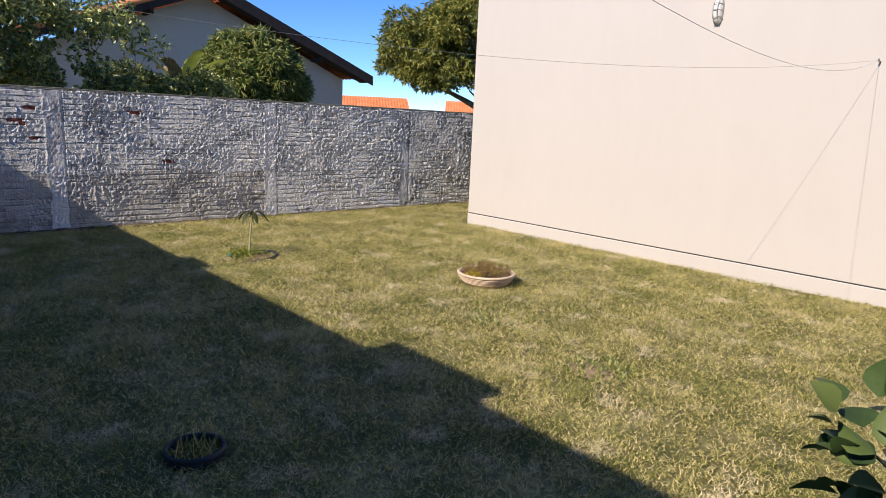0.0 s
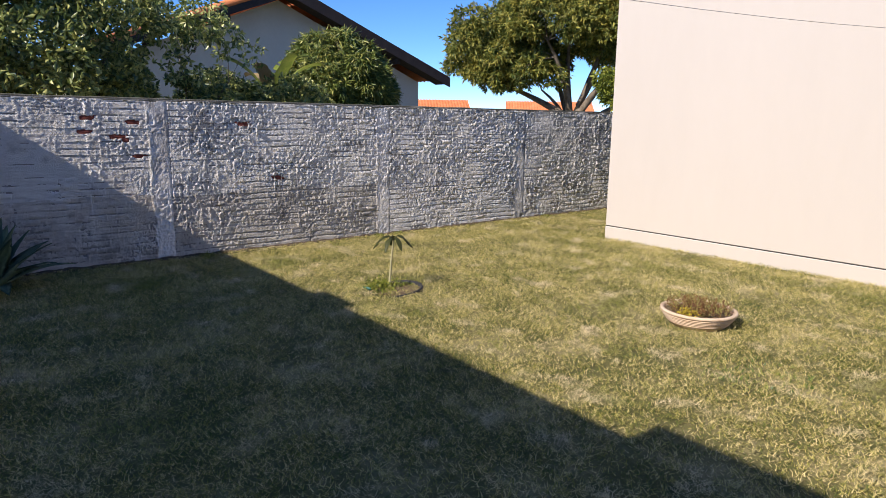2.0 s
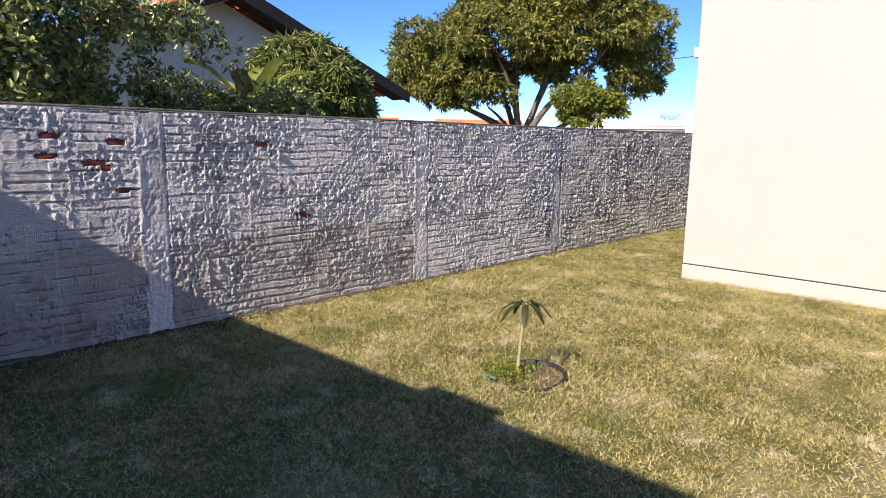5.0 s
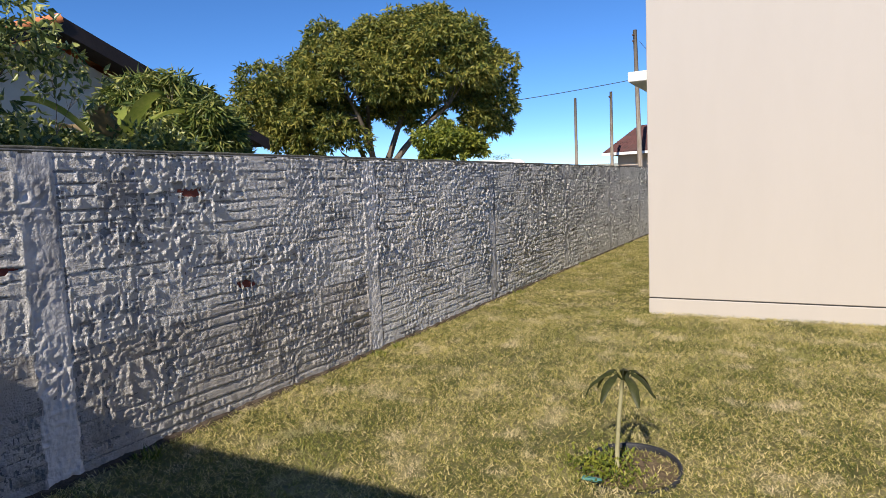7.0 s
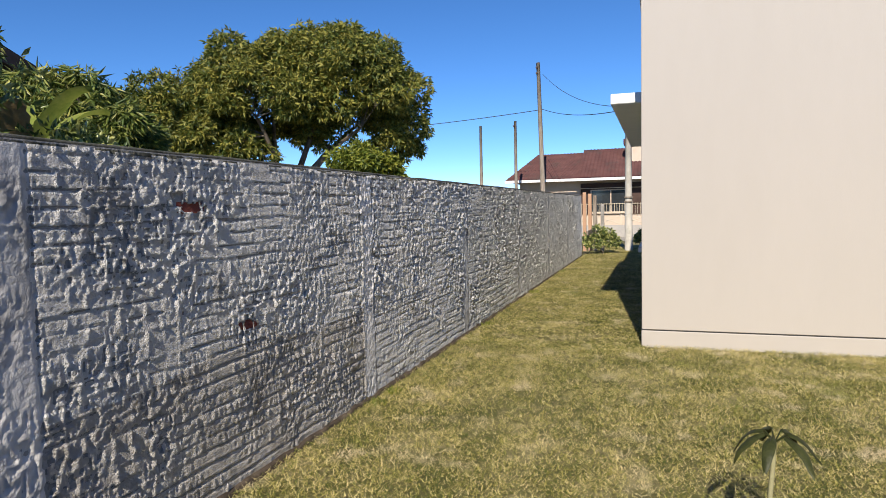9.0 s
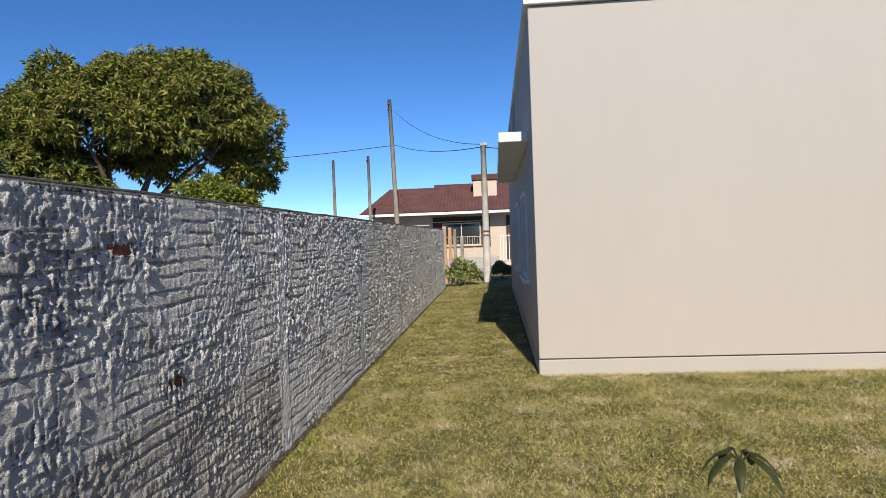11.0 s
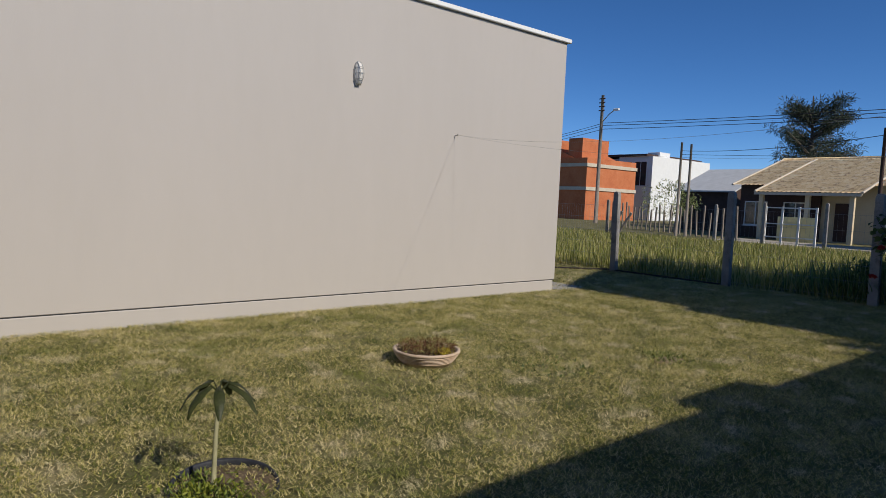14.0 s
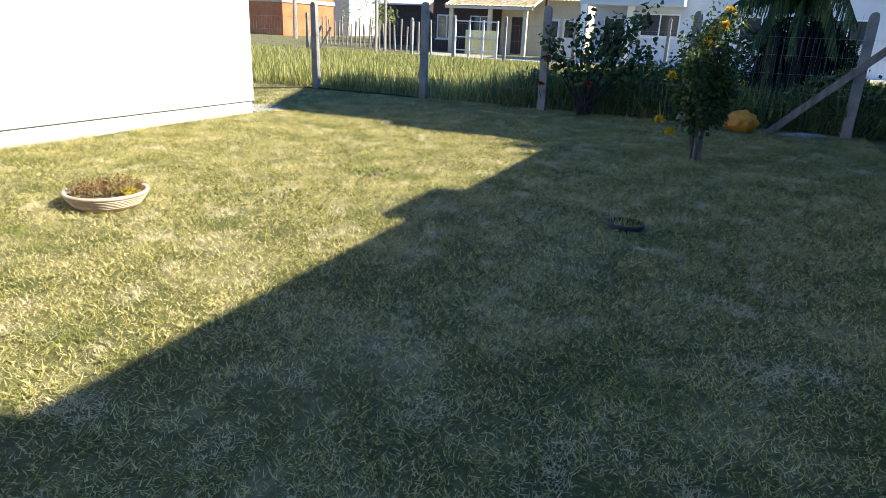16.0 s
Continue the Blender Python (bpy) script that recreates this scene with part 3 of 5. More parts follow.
bare_patch(-0.44, 5.57, 0.15)
weed_patch(-0.42, 5.6, 420, 0.24, 0.034, "low weeds around a bare patch in the lawn", LEAF_MANGO)
weed_patch(-1.7, 5.95, 420, 0.35, 0.030, "greener tuft of grass in the lawn", LEAF_MANGO)
for wy0 in (4.35, 6.75, 7.1, 10.2, 13.4, 17.0):
    weed_patch(-7.46, wy0, 60, 0.08, 0.06, "weeds at the foot of the brick wall")

tagged(part("road", box(25.0, -60, -0.05, 29.0, 19, -0.004), ROAD), "sandy unpaved street beyond the lot", "road", kind="structure")
tagged(part("road", box(-60, 30.0, -0.05, 23.4, 36.5, -0.004), ROAD), "sandy street at the end of the passage", "road", kind="structure")
tagged(part("pavement", box(2.26, 9.30, -0.05, 3.0, 22, 0.012, 0.006), PAVE), "narrow concrete path beside the cream house", "path", kind="structure")

# ---- brick boundary wall ----
WX = -7.55
COURSE, BRICK = 0.0705, 0.205
PIERS = [0.85, 3.92, 6.90, 9.62, 12.68, 15.72, 18.75, 21.75]
wall = tagged(part("wall_brick", box(WX - 0.12, -6.0, -0.1, WX - 0.018, 21.85, 1.80), JOINT),
              "old whitewashed brick boundary wall with rough mortar", "wall", kind="structure")


def brick_meshes():
    """A few worn brick fronts, each with an uneven face and rounded edges."""
    out = []
    for k in range(8):
        rnd = random.Random(100 + k)
        l, h = 0.192, 0.054
        us, ws = (-l / 2, -l * 0.22, l * 0.2, l / 2), (-h / 2, 0.0, h / 2)
        v, f = [], []
        for j, w in enumerate(ws):
            for i, u in enumerate(us):
                edge = (i in (0, 3)) + (j in (0, 2))
                v.append(((-0.004, -0.002, 0.0)[2 - edge] + rnd.uniform(-0.003, 0.003), u + rnd.uniform(-0.005, 0.005), w + rnd.uniform(-0.004, 0.004)))
        for j in range(2):
            for i in range(3):
                f.append((j * 4 + i, j * 4 + i + 1, (j + 1) * 4 + i + 1, (j + 1) * 4 + i))
        rim = [0, 1, 2, 3, 7, 11, 10, 9, 8, 4]
        b0 = len(v)
        for i in rim:
            v.append((-0.03, v[i][1], v[i][2]))
        for a in range(len(rim)):
            b = (a + 1) % len(rim)
            f.append((rim[b], rim[a], b0 + a, b0 + b))
        out.append((v, f))
    return out


FRONTS = brick_meshes()
RED = [(5.32, 0.885), (3.70, 1.185), (3.19, 1.45), (4.89, 1.545), (3.51, 1.40), (3.21, 1.595), (3.66, 1.555), (3.58, 1.36)]
slots = []
for j in range(25):
    z = 0.036 + j * COURSE
    y = -5.9 + (0.1 if j % 2 else 0.0)
    while y < 21.7:
        jy = y + random.uniform(-0.008, 0.008)
        if not any(abs(jy - p) < 0.18 for p in PIERS):
            slots.append((jy, z, j))
        y += BRICK


def is_red(y, z):
    return any(abs(y - a) < BRICK * 0.5 and abs(z - b) < COURSE * 0.5 for a, b in RED)


near = [s for s in slots if 4.12 <= s[0] <= 6.5]
shared = {}
for k, (v, f) in enumerate(FRONTS):
    for mname, m in (("w", OLDWHITE), ("l", LOWER), ("r", CLAY)):
        me = bpy.data.meshes.new("brick")
        me.from_pydata(v, [], f)
        me.materials.append(m)
        shared[k, mname] = me
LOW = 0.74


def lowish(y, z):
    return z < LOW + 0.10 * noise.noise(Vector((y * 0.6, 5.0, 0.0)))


def brick_x(y, z):
    return WX + 0.006 * noise.noise(Vector((y * 1.3, z * 2.0, 1.0))) - 0.0135


def far_bricks(slots_in, nm, material):
    v, f = [], []
    for y, z, j in slots_in:
        bv, bf = FRONTS[random.randrange(8)]
        o, x = len(v), brick_x(y, z) + random.uniform(-0.004, 0.004)
        v += [(a + x, b + y, c + z) for a, b, c in bv]
        f += [tuple(i + o for i in q) for q in bf]
    return mesh_part(nm, raw_mesh(nm, np.array(v), np.array(f)), material, wall)


far = [s for s in slots if not (4.12 <= s[0] <= 6.5) and not is_red(s[0], s[1])]
tagged(far_bricks([s for s in far if not lowish(s[0], s[1])], "brick_courses", OLDWHITE2), "whitewashed bricks", kind="stuff")
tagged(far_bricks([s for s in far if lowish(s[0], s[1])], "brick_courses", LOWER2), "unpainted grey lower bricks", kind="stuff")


def lattice(y, z, step, seed):
    """Smooth value noise in -1 to 1 on a fixed lattice."""
    g = np.random.default_rng(seed).uniform(-1, 1, (1024, 256))
    a, b = y / step + 300.0, z / step + 20.0
    i, j = np.floor(a).astype(int), np.floor(b).astype(int)
    u, w = a - i, b - j
    u, w = u * u * (3 - 2 * u), w * w * (3 - 2 * w)
    i, j, i1, j1 = i % 1024, j % 256, (i + 1) % 1024, (j + 1) % 256
    return (g[i, j] * (1 - u) + g[i1, j] * u) * (1 - w) + (g[i, j1] * (1 - u) + g[i1, j1] * u) * w


def ridges(y, z, step, seed):
    """Thin sharp crests, -1 to 1."""
    return 1.0 - 2.6 * np.abs(lattice(y, z, step, seed)) ** 0.8


def wall_coat():
    """The rough whitewashed coat over bricks and joints: proud head joints, sunken bed joints, crust and bare spots."""
    ys = np.concatenate([np.arange(-0.9, 2.0, 0.02), np.arange(2.0, 3.2, 0.012), np.arange(3.2, 8.4, 0.0078), np.arange(8.4, 21.84, 0.0135)])
    zs = np.arange(0.0, 1.801, 0.0085)
    y, z = np.meshgrid(ys, zs)
    wob = 0.009 * lattice(y, z, 0.35, 1) + 0.003 * lattice(y, z, 0.05, 2)
    zz = z + wob
    j = np.floor(zz / COURSE)
    vz = zz - j * COURSE
    db = np.minimum(vz, COURSE - vz)
    yy = y + 0.007 * lattice(y, z, 0.05, 3) + 0.1 * (j % 2) - 0.1
    i = np.floor((yy + 5.9) / BRICK)
    u = yy + 5.9 - i * BRICK
    tab = np.random.default_rng(5).uniform(0, 1, (200, 40, 4))
    ii, jj = i.astype(int) % 200, j.astype(int) % 40
    r = tab[ii, jj]
    near_left = u < BRICK / 2
    head = np.where(near_left, u, BRICK - u)
    rh = np.where(near_left, tab[ii, jj, 0], tab[(ii + 1) % 200, jj, 0])
    rough = np.clip(0.8 + 0.75 * lattice(y, z, 0.45, 6), 0.35, 1.5)
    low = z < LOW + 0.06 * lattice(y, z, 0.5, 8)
    h = -0.011 + 0.0025 * (r[..., 2] - 0.5)
    amp = np.where(rh > 0.15, 0.006 + 0.011 * rh, -0.006) * rough
    amp = amp * np.clip(0.55 + 0.9 * lattice(y, z, 0.028, 51) + 0.35 * lattice(y, z, 0.3, 52), 0.0, 1.5)
    wide = np.clip((y - 7.0) * 0.0008, 0, 0.004)
    h = h + amp * (1 + wide * 120) * np.exp(-(head / (0.0045 + 0.003 * r[..., 1] + wide)) ** 2)
    # a second thin run of mortar down some brick faces
    h = h + np.where(r[..., 3] > 0.55, 0.009, 0.0) * np.clip(0.5 + lattice(y, z, 0.035, 53), 0, 1) * rough * np.exp(-((u - BRICK * (0.25 + 0.5 * r[..., 1])) / 0.006) ** 2)
    bed = np.where(r[..., 2] < 0.62, -0.0065, 0.0035 * rough)
    bed = np.where(low, -0.0085, bed)
    bed = bed * np.clip(0.75 + 1.1 * lattice(y, z * 2, 0.19, 54), 0.0, 1.6)
    h = h + bed * np.exp(-(db / 0.0062) ** 2)
    # mortar squeezed out in a thin lip over the bed joint
    h = h + 0.0035 * np.exp(-((vz - 0.013) / 0.006) ** 2) * np.clip(0.4 + lattice(y, z, 0.11, 17), 0, 1)
    crust = 0.0026 * ridges(y, z * 0.7, 0.046, 12) + 0.0066 * ridges(y, z * 0.75, 0.024, 13) + 0.0016 * lattice(y, z, 0.0125, 11)
    crust = crust * np.clip(0.62 + 1.1 * lattice(y, z, 0.22, 61), 0.15, 1.35)
    drips = np.clip(lattice(y, z * 0.3, 0.03, 14) - 0.5, 0, 1) * 0.010 * rough
    crust = crust * np.clip(1.0 + (y - 5.5) * 0.10, 1.0, 1.9)
    h = h + crust * (0.3 + 0.7 * rough) + drips
    for p in PIERS:
        d = np.abs(y - p)
        k = np.clip((0.105 - d) / 0.02, 0, 1)
        h = h * (1 - k) + (-0.009 + crust * 0.75 + drips) * k
        h = h + 0.011 * np.exp(-((y - p + 0.105 + 0.012 * lattice(y, z, 0.12, 21)) / 0.011) ** 2) * (0.5 + 0.5 * lattice(y, z, 0.09, 22))
        h = h - 0.006 * np.exp(-((y - p - 0.105) / 0.008) ** 2)
    for a, b in RED:
        h = np.where(((y - a) / (0.052 + 0.02 * math.sin(a * 40))) ** 4 + ((z - b) / 0.021) ** 4 + 0.6 * lattice(y, z, 0.018, 30) < 0.8, -0.030, h)
    v = np.stack([WX + h, y, z], -1).reshape(-1, 3)
    w, n = len(ys), len(zs)
    q = (np.arange(n - 1)[:, None] * w + np.arange(w - 1)[None, :]).reshape(-1)
    me = raw_mesh("whitewash_coat", v, np.stack([q, q + 1, q + w + 1, q + w], 1))
    me.materials.append(OLDWHITE2)
    me.materials.append(LOWER2)
    me.materials.append(PIER)
    me.materials.append(HOLLOWSHADE)
    me.materials.append(MOSS)
    pier_here = np.zeros_like(y, dtype=bool)
    for p in PIERS:
        pier_here |= np.abs(y - p) < 0.10 + 0.02 * lattice(y, z, 0.06, 40)
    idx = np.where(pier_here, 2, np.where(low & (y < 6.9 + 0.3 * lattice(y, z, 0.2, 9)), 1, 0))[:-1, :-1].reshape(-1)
    # hollows of the relief get a darker grey that deepens their shade
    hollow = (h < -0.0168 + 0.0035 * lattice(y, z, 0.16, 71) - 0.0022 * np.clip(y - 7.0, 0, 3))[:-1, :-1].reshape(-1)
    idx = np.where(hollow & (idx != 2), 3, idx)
    idx = np.where((z > 1.782 + 0.012 * lattice(y, z, 0.09, 81))[:-1, :-1].reshape(-1), 4, idx)
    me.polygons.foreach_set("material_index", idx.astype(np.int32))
    return me


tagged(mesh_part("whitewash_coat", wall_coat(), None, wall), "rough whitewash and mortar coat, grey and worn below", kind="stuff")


def coping():
    v, f = [], []
    n = 220
    for j in range(n + 1):
        y = -6 + 27.87 * j / n
        q = 0.012 * noise.noise(Vector((y * 3.0, 0, 0)))
        h = 0.008 * noise.noise(Vector((y * 2.2, 4, 0)))
        for x, z in ((WX - 0.15, 1.795), (WX - 0.15, 1.816 + h), (WX - 0.06, 1.820 + h), (WX - 0.022 + q, 1.812 + h), (WX - 0.024 + q, 1.797)):
            v.append((x, y, z))
    for j in range(n):
        for i in range(5):
            f.append((j * 5 + i, j * 5 + (i + 1) % 5, (j + 1) * 5 + (i + 1) % 5, (j + 1) * 5 + i))
    return raw_mesh("coping", np.array(v), np.array(f))


mesh_part("coping", coping(), MOSS, wall, "dark mossy cement coping")


def footing():
    ys = np.arange(-0.9, 21.84, 0.035)
    v, f = [], []
    for y in ys:
        q = noise.noise(Vector((y * 4.0, 2.0, 0.0))) + 0.6 * noise.noise(Vector((y * 15.0, 7.0, 0.0)))
        w, h = 0.014 + 0.012 * q, 0.014 + 0.020 * noise.noise(Vector((y * 6.0, 9.0, 0.0)))
        v += [(WX - 0.02, y, h + 0.014), (WX + w * 0.5, y, h), (WX + w, y, h * 0.45), (WX + w * 1.3, y, -0.03)]
    for j in range(len(ys) - 1):
        f += [(j * 4 + i, j * 4 + i + 1, j * 4 + i + 5, j * 4 + i + 4) for i in range(3)]
    return raw_mesh("footing", np.array(v), np.array(f))


mesh_part("footing", footing(), FOOTSOIL, wall, "rough dark footing splashed with soil")

# ---- cream house ----
HX0, HX1, HY0, HY1, HZ = -5.53, 2.25, 9.345, 21.5, 4.06
house = thing("house", (HX0, HY0, 0), "cream rendered flat-parapet house with a pale plinth", "house")
HW, HL = HX1 - HX0, HY1 - HY0
part("wall", box(0, 0, 0.178, HW, HL, HZ - 0.02, 0.006), STUCCO, house)
part("plinth", box(-0.004, -0.006, -0.08, HW - 0.05, HL, 0.166, 0.008), STUCCO, house, "cream plinth below a dark groove")
part("groove", box(0.008, 0.008, 0.160, HW - 0.01, HL - 0.02, 0.184), GROOVE, house, "dark groove line above the plinth")
part("coping", box(-0.05, -0.05, HZ - 0.012, HW + 0.06, HL, HZ + 0.05, 0.006), WHITE, house, "white metal parapet flashing")
canopy = part("canopy", box(-0.36, 0.72, 2.68, 0.0, 6.6, 2.80, 0.008), WHITE, house, "white concrete canopy slab over the side windows")
for wy0 in (1.6, 4.4):
    window_part(house, wy0, wy0 + 1.4, 0.95, 2.15, -0.001, -1, "x")
part("fascia", box(-0.06, 5.0, 3.15, -0.002, HL, 3.95), STUCCO, house, "upper side fascia")
part("downpipe_box", box(HW + 0.002, 1.2, 2.55, HW + 0.14, 1.45, 2.72, 0.01), WHITE, house, "small white box on the side wall")


def bulkhead_lamp(x, y, z):
    t = thing("wall_lamp", (x, y, z), "oval bulkhead wall lamp with a grey wire guard", "lamp")

    def oval(a, b, d0, d1, dome=0.0, rings=5, sides=28):
        bm = bmesh.new()
        rows = []
        for r in range(rings + 1):
            q = math.cos(math.pi / 2 * r / rings) if dome else 1 - 0.06 * (r == rings)
            d = d0 + (d1 - d0) * (math.sin(math.pi / 2 * r / rings) if dome else r / rings)
            q = max(q, 0.02)
            row = []
            for k in range(sides):
                an = 2 * math.pi * k / sides
                c, s = math.cos(an), math.sin(an)
                row.append(bm.verts.new((a * q * math.copysign(abs(c) ** 0.8, c), -d, b * q * math.copysign(abs(s) ** 0.8, s))))
            rows.append(row)
        for p, q in zip(rows, rows[1:]):
            for k in range(sides):
                bm.faces.new((p[k], q[k], q[(k + 1) % sides], p[(k + 1) % sides]))
        bm.faces.new(rows[-1])
        bmesh.ops.recalc_face_normals(bm, faces=bm.faces[:])
        return bm

    part("base", oval(0.054, 0.150, 0.0, 0.035), LAMPGREY, t, "grey cast base ring")
    part("glass", oval(0.046, 0.138, 0.036, 0.100, dome=1), LAMPGLASS, t, "ribbed frosted glass", smooth=True)
    for u in (-0.026, 0.026):
        pts = [(u, -0.03 - 0.088 * math.sin(math.pi * i / 10), -0.15 + 0.30 * i / 10) for i in range(11)]
        part("guard_bar", tube(pts, 0.004, 6), LAMPGREY, t)
    for w in (-0.07, 0.0, 0.07):
        pts = [(-0.056 + 0.112 * i / 10, -0.03 - 0.086 * math.sin(math.pi * i / 10), w) for i in range(11)]
        part("guard_bar", tube(pts, 0.004, 6), LAMPGREY, t)
    return t


bulkhead_lamp(-1.70, HY0 - 0.001, 2.95)
hook = part("wall_hook", tube([(-0.06, HY0 + 0.002, 2.34), (-0.06, HY0 - 0.05, 2.34), (-0.06, HY0 - 0.065, 2.36)], 0.008, 6), METAL)
tagged(hook, "small metal hook fixed in the cream wall", "hook")
cable("clothesline", (-0.06, HY0 - 0.06, 2.345), (-2.4, 0.16, 2.35), 0.33, 0.0011, "thin sagging clothesline wire over the lawn", "clotheslines", METAL)
cable("clothesline", (-0.06, HY0 - 0.06, 2.345), (1.27, 0.16, 2.42), 0.42, 0.0011, "thin sagging clothesline wire over the lawn", "clotheslines", METAL)

# ---- own house behind the walker, mostly unseen: casts the long shadow ----
own = thing("house", (0, 0, 0), "mostly unseen low house, whitened to bounce light, with a straight eave and an upper storey", "house")
# Wall colour is unknown; white is chosen to bounce light into the shade.
part("wall", box(-7.3, -7.0, -0.1, 7.6, 0.15, 2.80), WHITE, own)
part("eave_slab", box(-7.42, -7.2, 2.80, 7.6, 0.50, 2.97, 0.01), WHITE, own, "white concrete eave slab")
# Blocks, upper storey and roof are out of view, shaped to fit the shadow edge.
part("ridge_block", box(-1.15, -0.3, 2.97, -0.05, 0.50, 3.14), STUCCO, own, "low block on the eave edge")
part("ridge_block", box(-4.68, -0.3, 2.97, -4.08, 0.50, 3.05), STUCCO, own, "low block on the eave edge")
part("upper_wall", box(3.25, -7.0, 2.97, 9.0, 0.12, 5.1), STUCCO, own, "upper storey wall")
part("upper_roof", prism([(3.85, 5.1), (9.0, 5.1), (9.0, 8.2), (7.2, 8.0), (3.85, 6.85)], -7.0, 0.12, "y"), TILE_ORANGE, own, "sloped upper roof")

# ---- things on the lawn ----
def planter():
    t = thing("planter", (-2.53, 6.68, 0.0), "shallow ribbed pale terracotta bowl planted with succulents", "planter")
    prof = [(0.13, -0.02), (0.20, -0.02), (0.235, 0.02)]
    for i in range(5):
        z = 0.025 + i * 0.017
        r = 0.24 + 0.010 * i
        prof += [(r, z), (r + 0.007, z + 0.006), (r + 0.007, z + 0.011), (r, z + 0.016)]
    prof += [(0.285, 0.113), (0.298, 0.120), (0.298, 0.138), (0.286, 0.146), (0.268, 0.140), (0.262, 0.115), (0.255, 0.10)]
    prof = [(r, z * 0.84 if z > 0 else z) for r, z in prof]
    part("bowl", lathe(prof, 56), TERRACOTTA, t, smooth=True)
    bm = lathe([(0.262, 0.093), (0.20, 0.100), (0.12, 0.105), (0.05, 0.107), (0.002, 0.108)], 32)
    for v in bm.verts:
        v.co.z += 0.012 * noise.noise(v.co * 14)
    part("soil", bm, POTSOIL, t, "dark dry potting soil", smooth=True)
    n = 150
    a, r = RNG.uniform(0, 2 * math.pi, n), 0.24 * RNG.uniform(0, 1, n) ** 0.5
    pos = np.stack([r * np.cos(a), r * np.sin(a), np.full(n, 0.104)], 1)
    stems = np.repeat(pos, 16, 0) + np.stack([RNG.normal(0, 0.014, n * 16), RNG.normal(0, 0.014, n * 16), RNG.uniform(0, 0.07, n * 16)], 1)
    out = unit(RNG.normal(0, 1, (n * 16, 3)) + np.array([0, 0, 0.9]))
    tagged(mesh_part("succulent_cover", leaf_mesh("succulent_cover", stems, out, 0.024, 0.009, -0.2), SUCCULENT, t, "low reddish green succulents"), kind="stuff")
    n = 260
    c = np.array([0.02, -0.20, 0.115])
    pos = c + RNG.normal(0, 1, (n, 3)) * np.array([0.035, 0.03, 0.02])
    tagged(mesh_part("flower_clump", leaf_mesh("flower_clump", pos, unit(RNG.normal(0, 1, (n, 3)) + np.array([0, 0, 1.0])), 0.022, 0.012, -0.2), SUCC_YELLOW, t, "yellow flowering clump"), kind="stuff")


planter()


def papaya():
    t = thing("papaya_seedling", (-4.915, 5.25, 0.0), "young papaya plant with a thin pale stem and drooping leaves", "plant")
    stem = [(0, 0, -0.02), (0.004, 0.004, 0.12), (0.012, 0.012, 0.26), (0.024, 0.022, 0.40), (0.030, 0.028, 0.475)]
    part("stem", tube(stem, [0.014, 0.012, 0.011, 0.010, 0.009], 8), STEM_GREEN, t, "thin pale stem", smooth=True)
    top = Vector(stem[-1])
    rnd = random.Random(4)
    for i in range(7):
        a = 2 * math.pi * i / 7 + rnd.uniform(-0.25, 0.25)
        d = Vector((math.cos(a), math.sin(a), 0))
        reach = rnd.uniform(0.13, 0.175)
        arch = [top, top + d * reach * 0.35 + Vector((0, 0, 0.045)), top + d * reach * 0.65 + Vector((0, 0, 0.035))]
        bm = tube(arch, [0.004, 0.003, 0.002], 5)
        leaf = part("leaf", bm, LEAF_PAPAYA, t, smooth=True)
        # a long drooping blade with a folded midrib
        s = d.cross(Vector((0, 0, 1)))
        v, f = [], []
        m = 7
        for k in range(m + 1):
            u = k / m
            c = arch[1].lerp(arch[2], u * 1.3) + d * reach * 0.55 * u - Vector((0, 0, 0.105 * u ** 2.4 * rnd.uniform(0.85, 1.1)))
            w = 0.024 * math.sin(math.pi * min(1, u * 0.9 + 0.08)) ** 0.7 + 0.001
            for q, lift in ((-1, -0.012), (0, 0.0), (1, -0.012)):
                p = c + s * w * q + Vector((0, 0, lift))
                v.append(tuple(p))
        for k in range(m):
            for q in range(2):
                f.append((k * 3 + q, k * 3 + q + 1, k * 3 + q + 4, k * 3 + q + 3))
        mesh_part("blade", raw_mesh("blade", np.array(v), np.array(f)), LEAF_PAPAYA, leaf, smooth=True)


papaya()


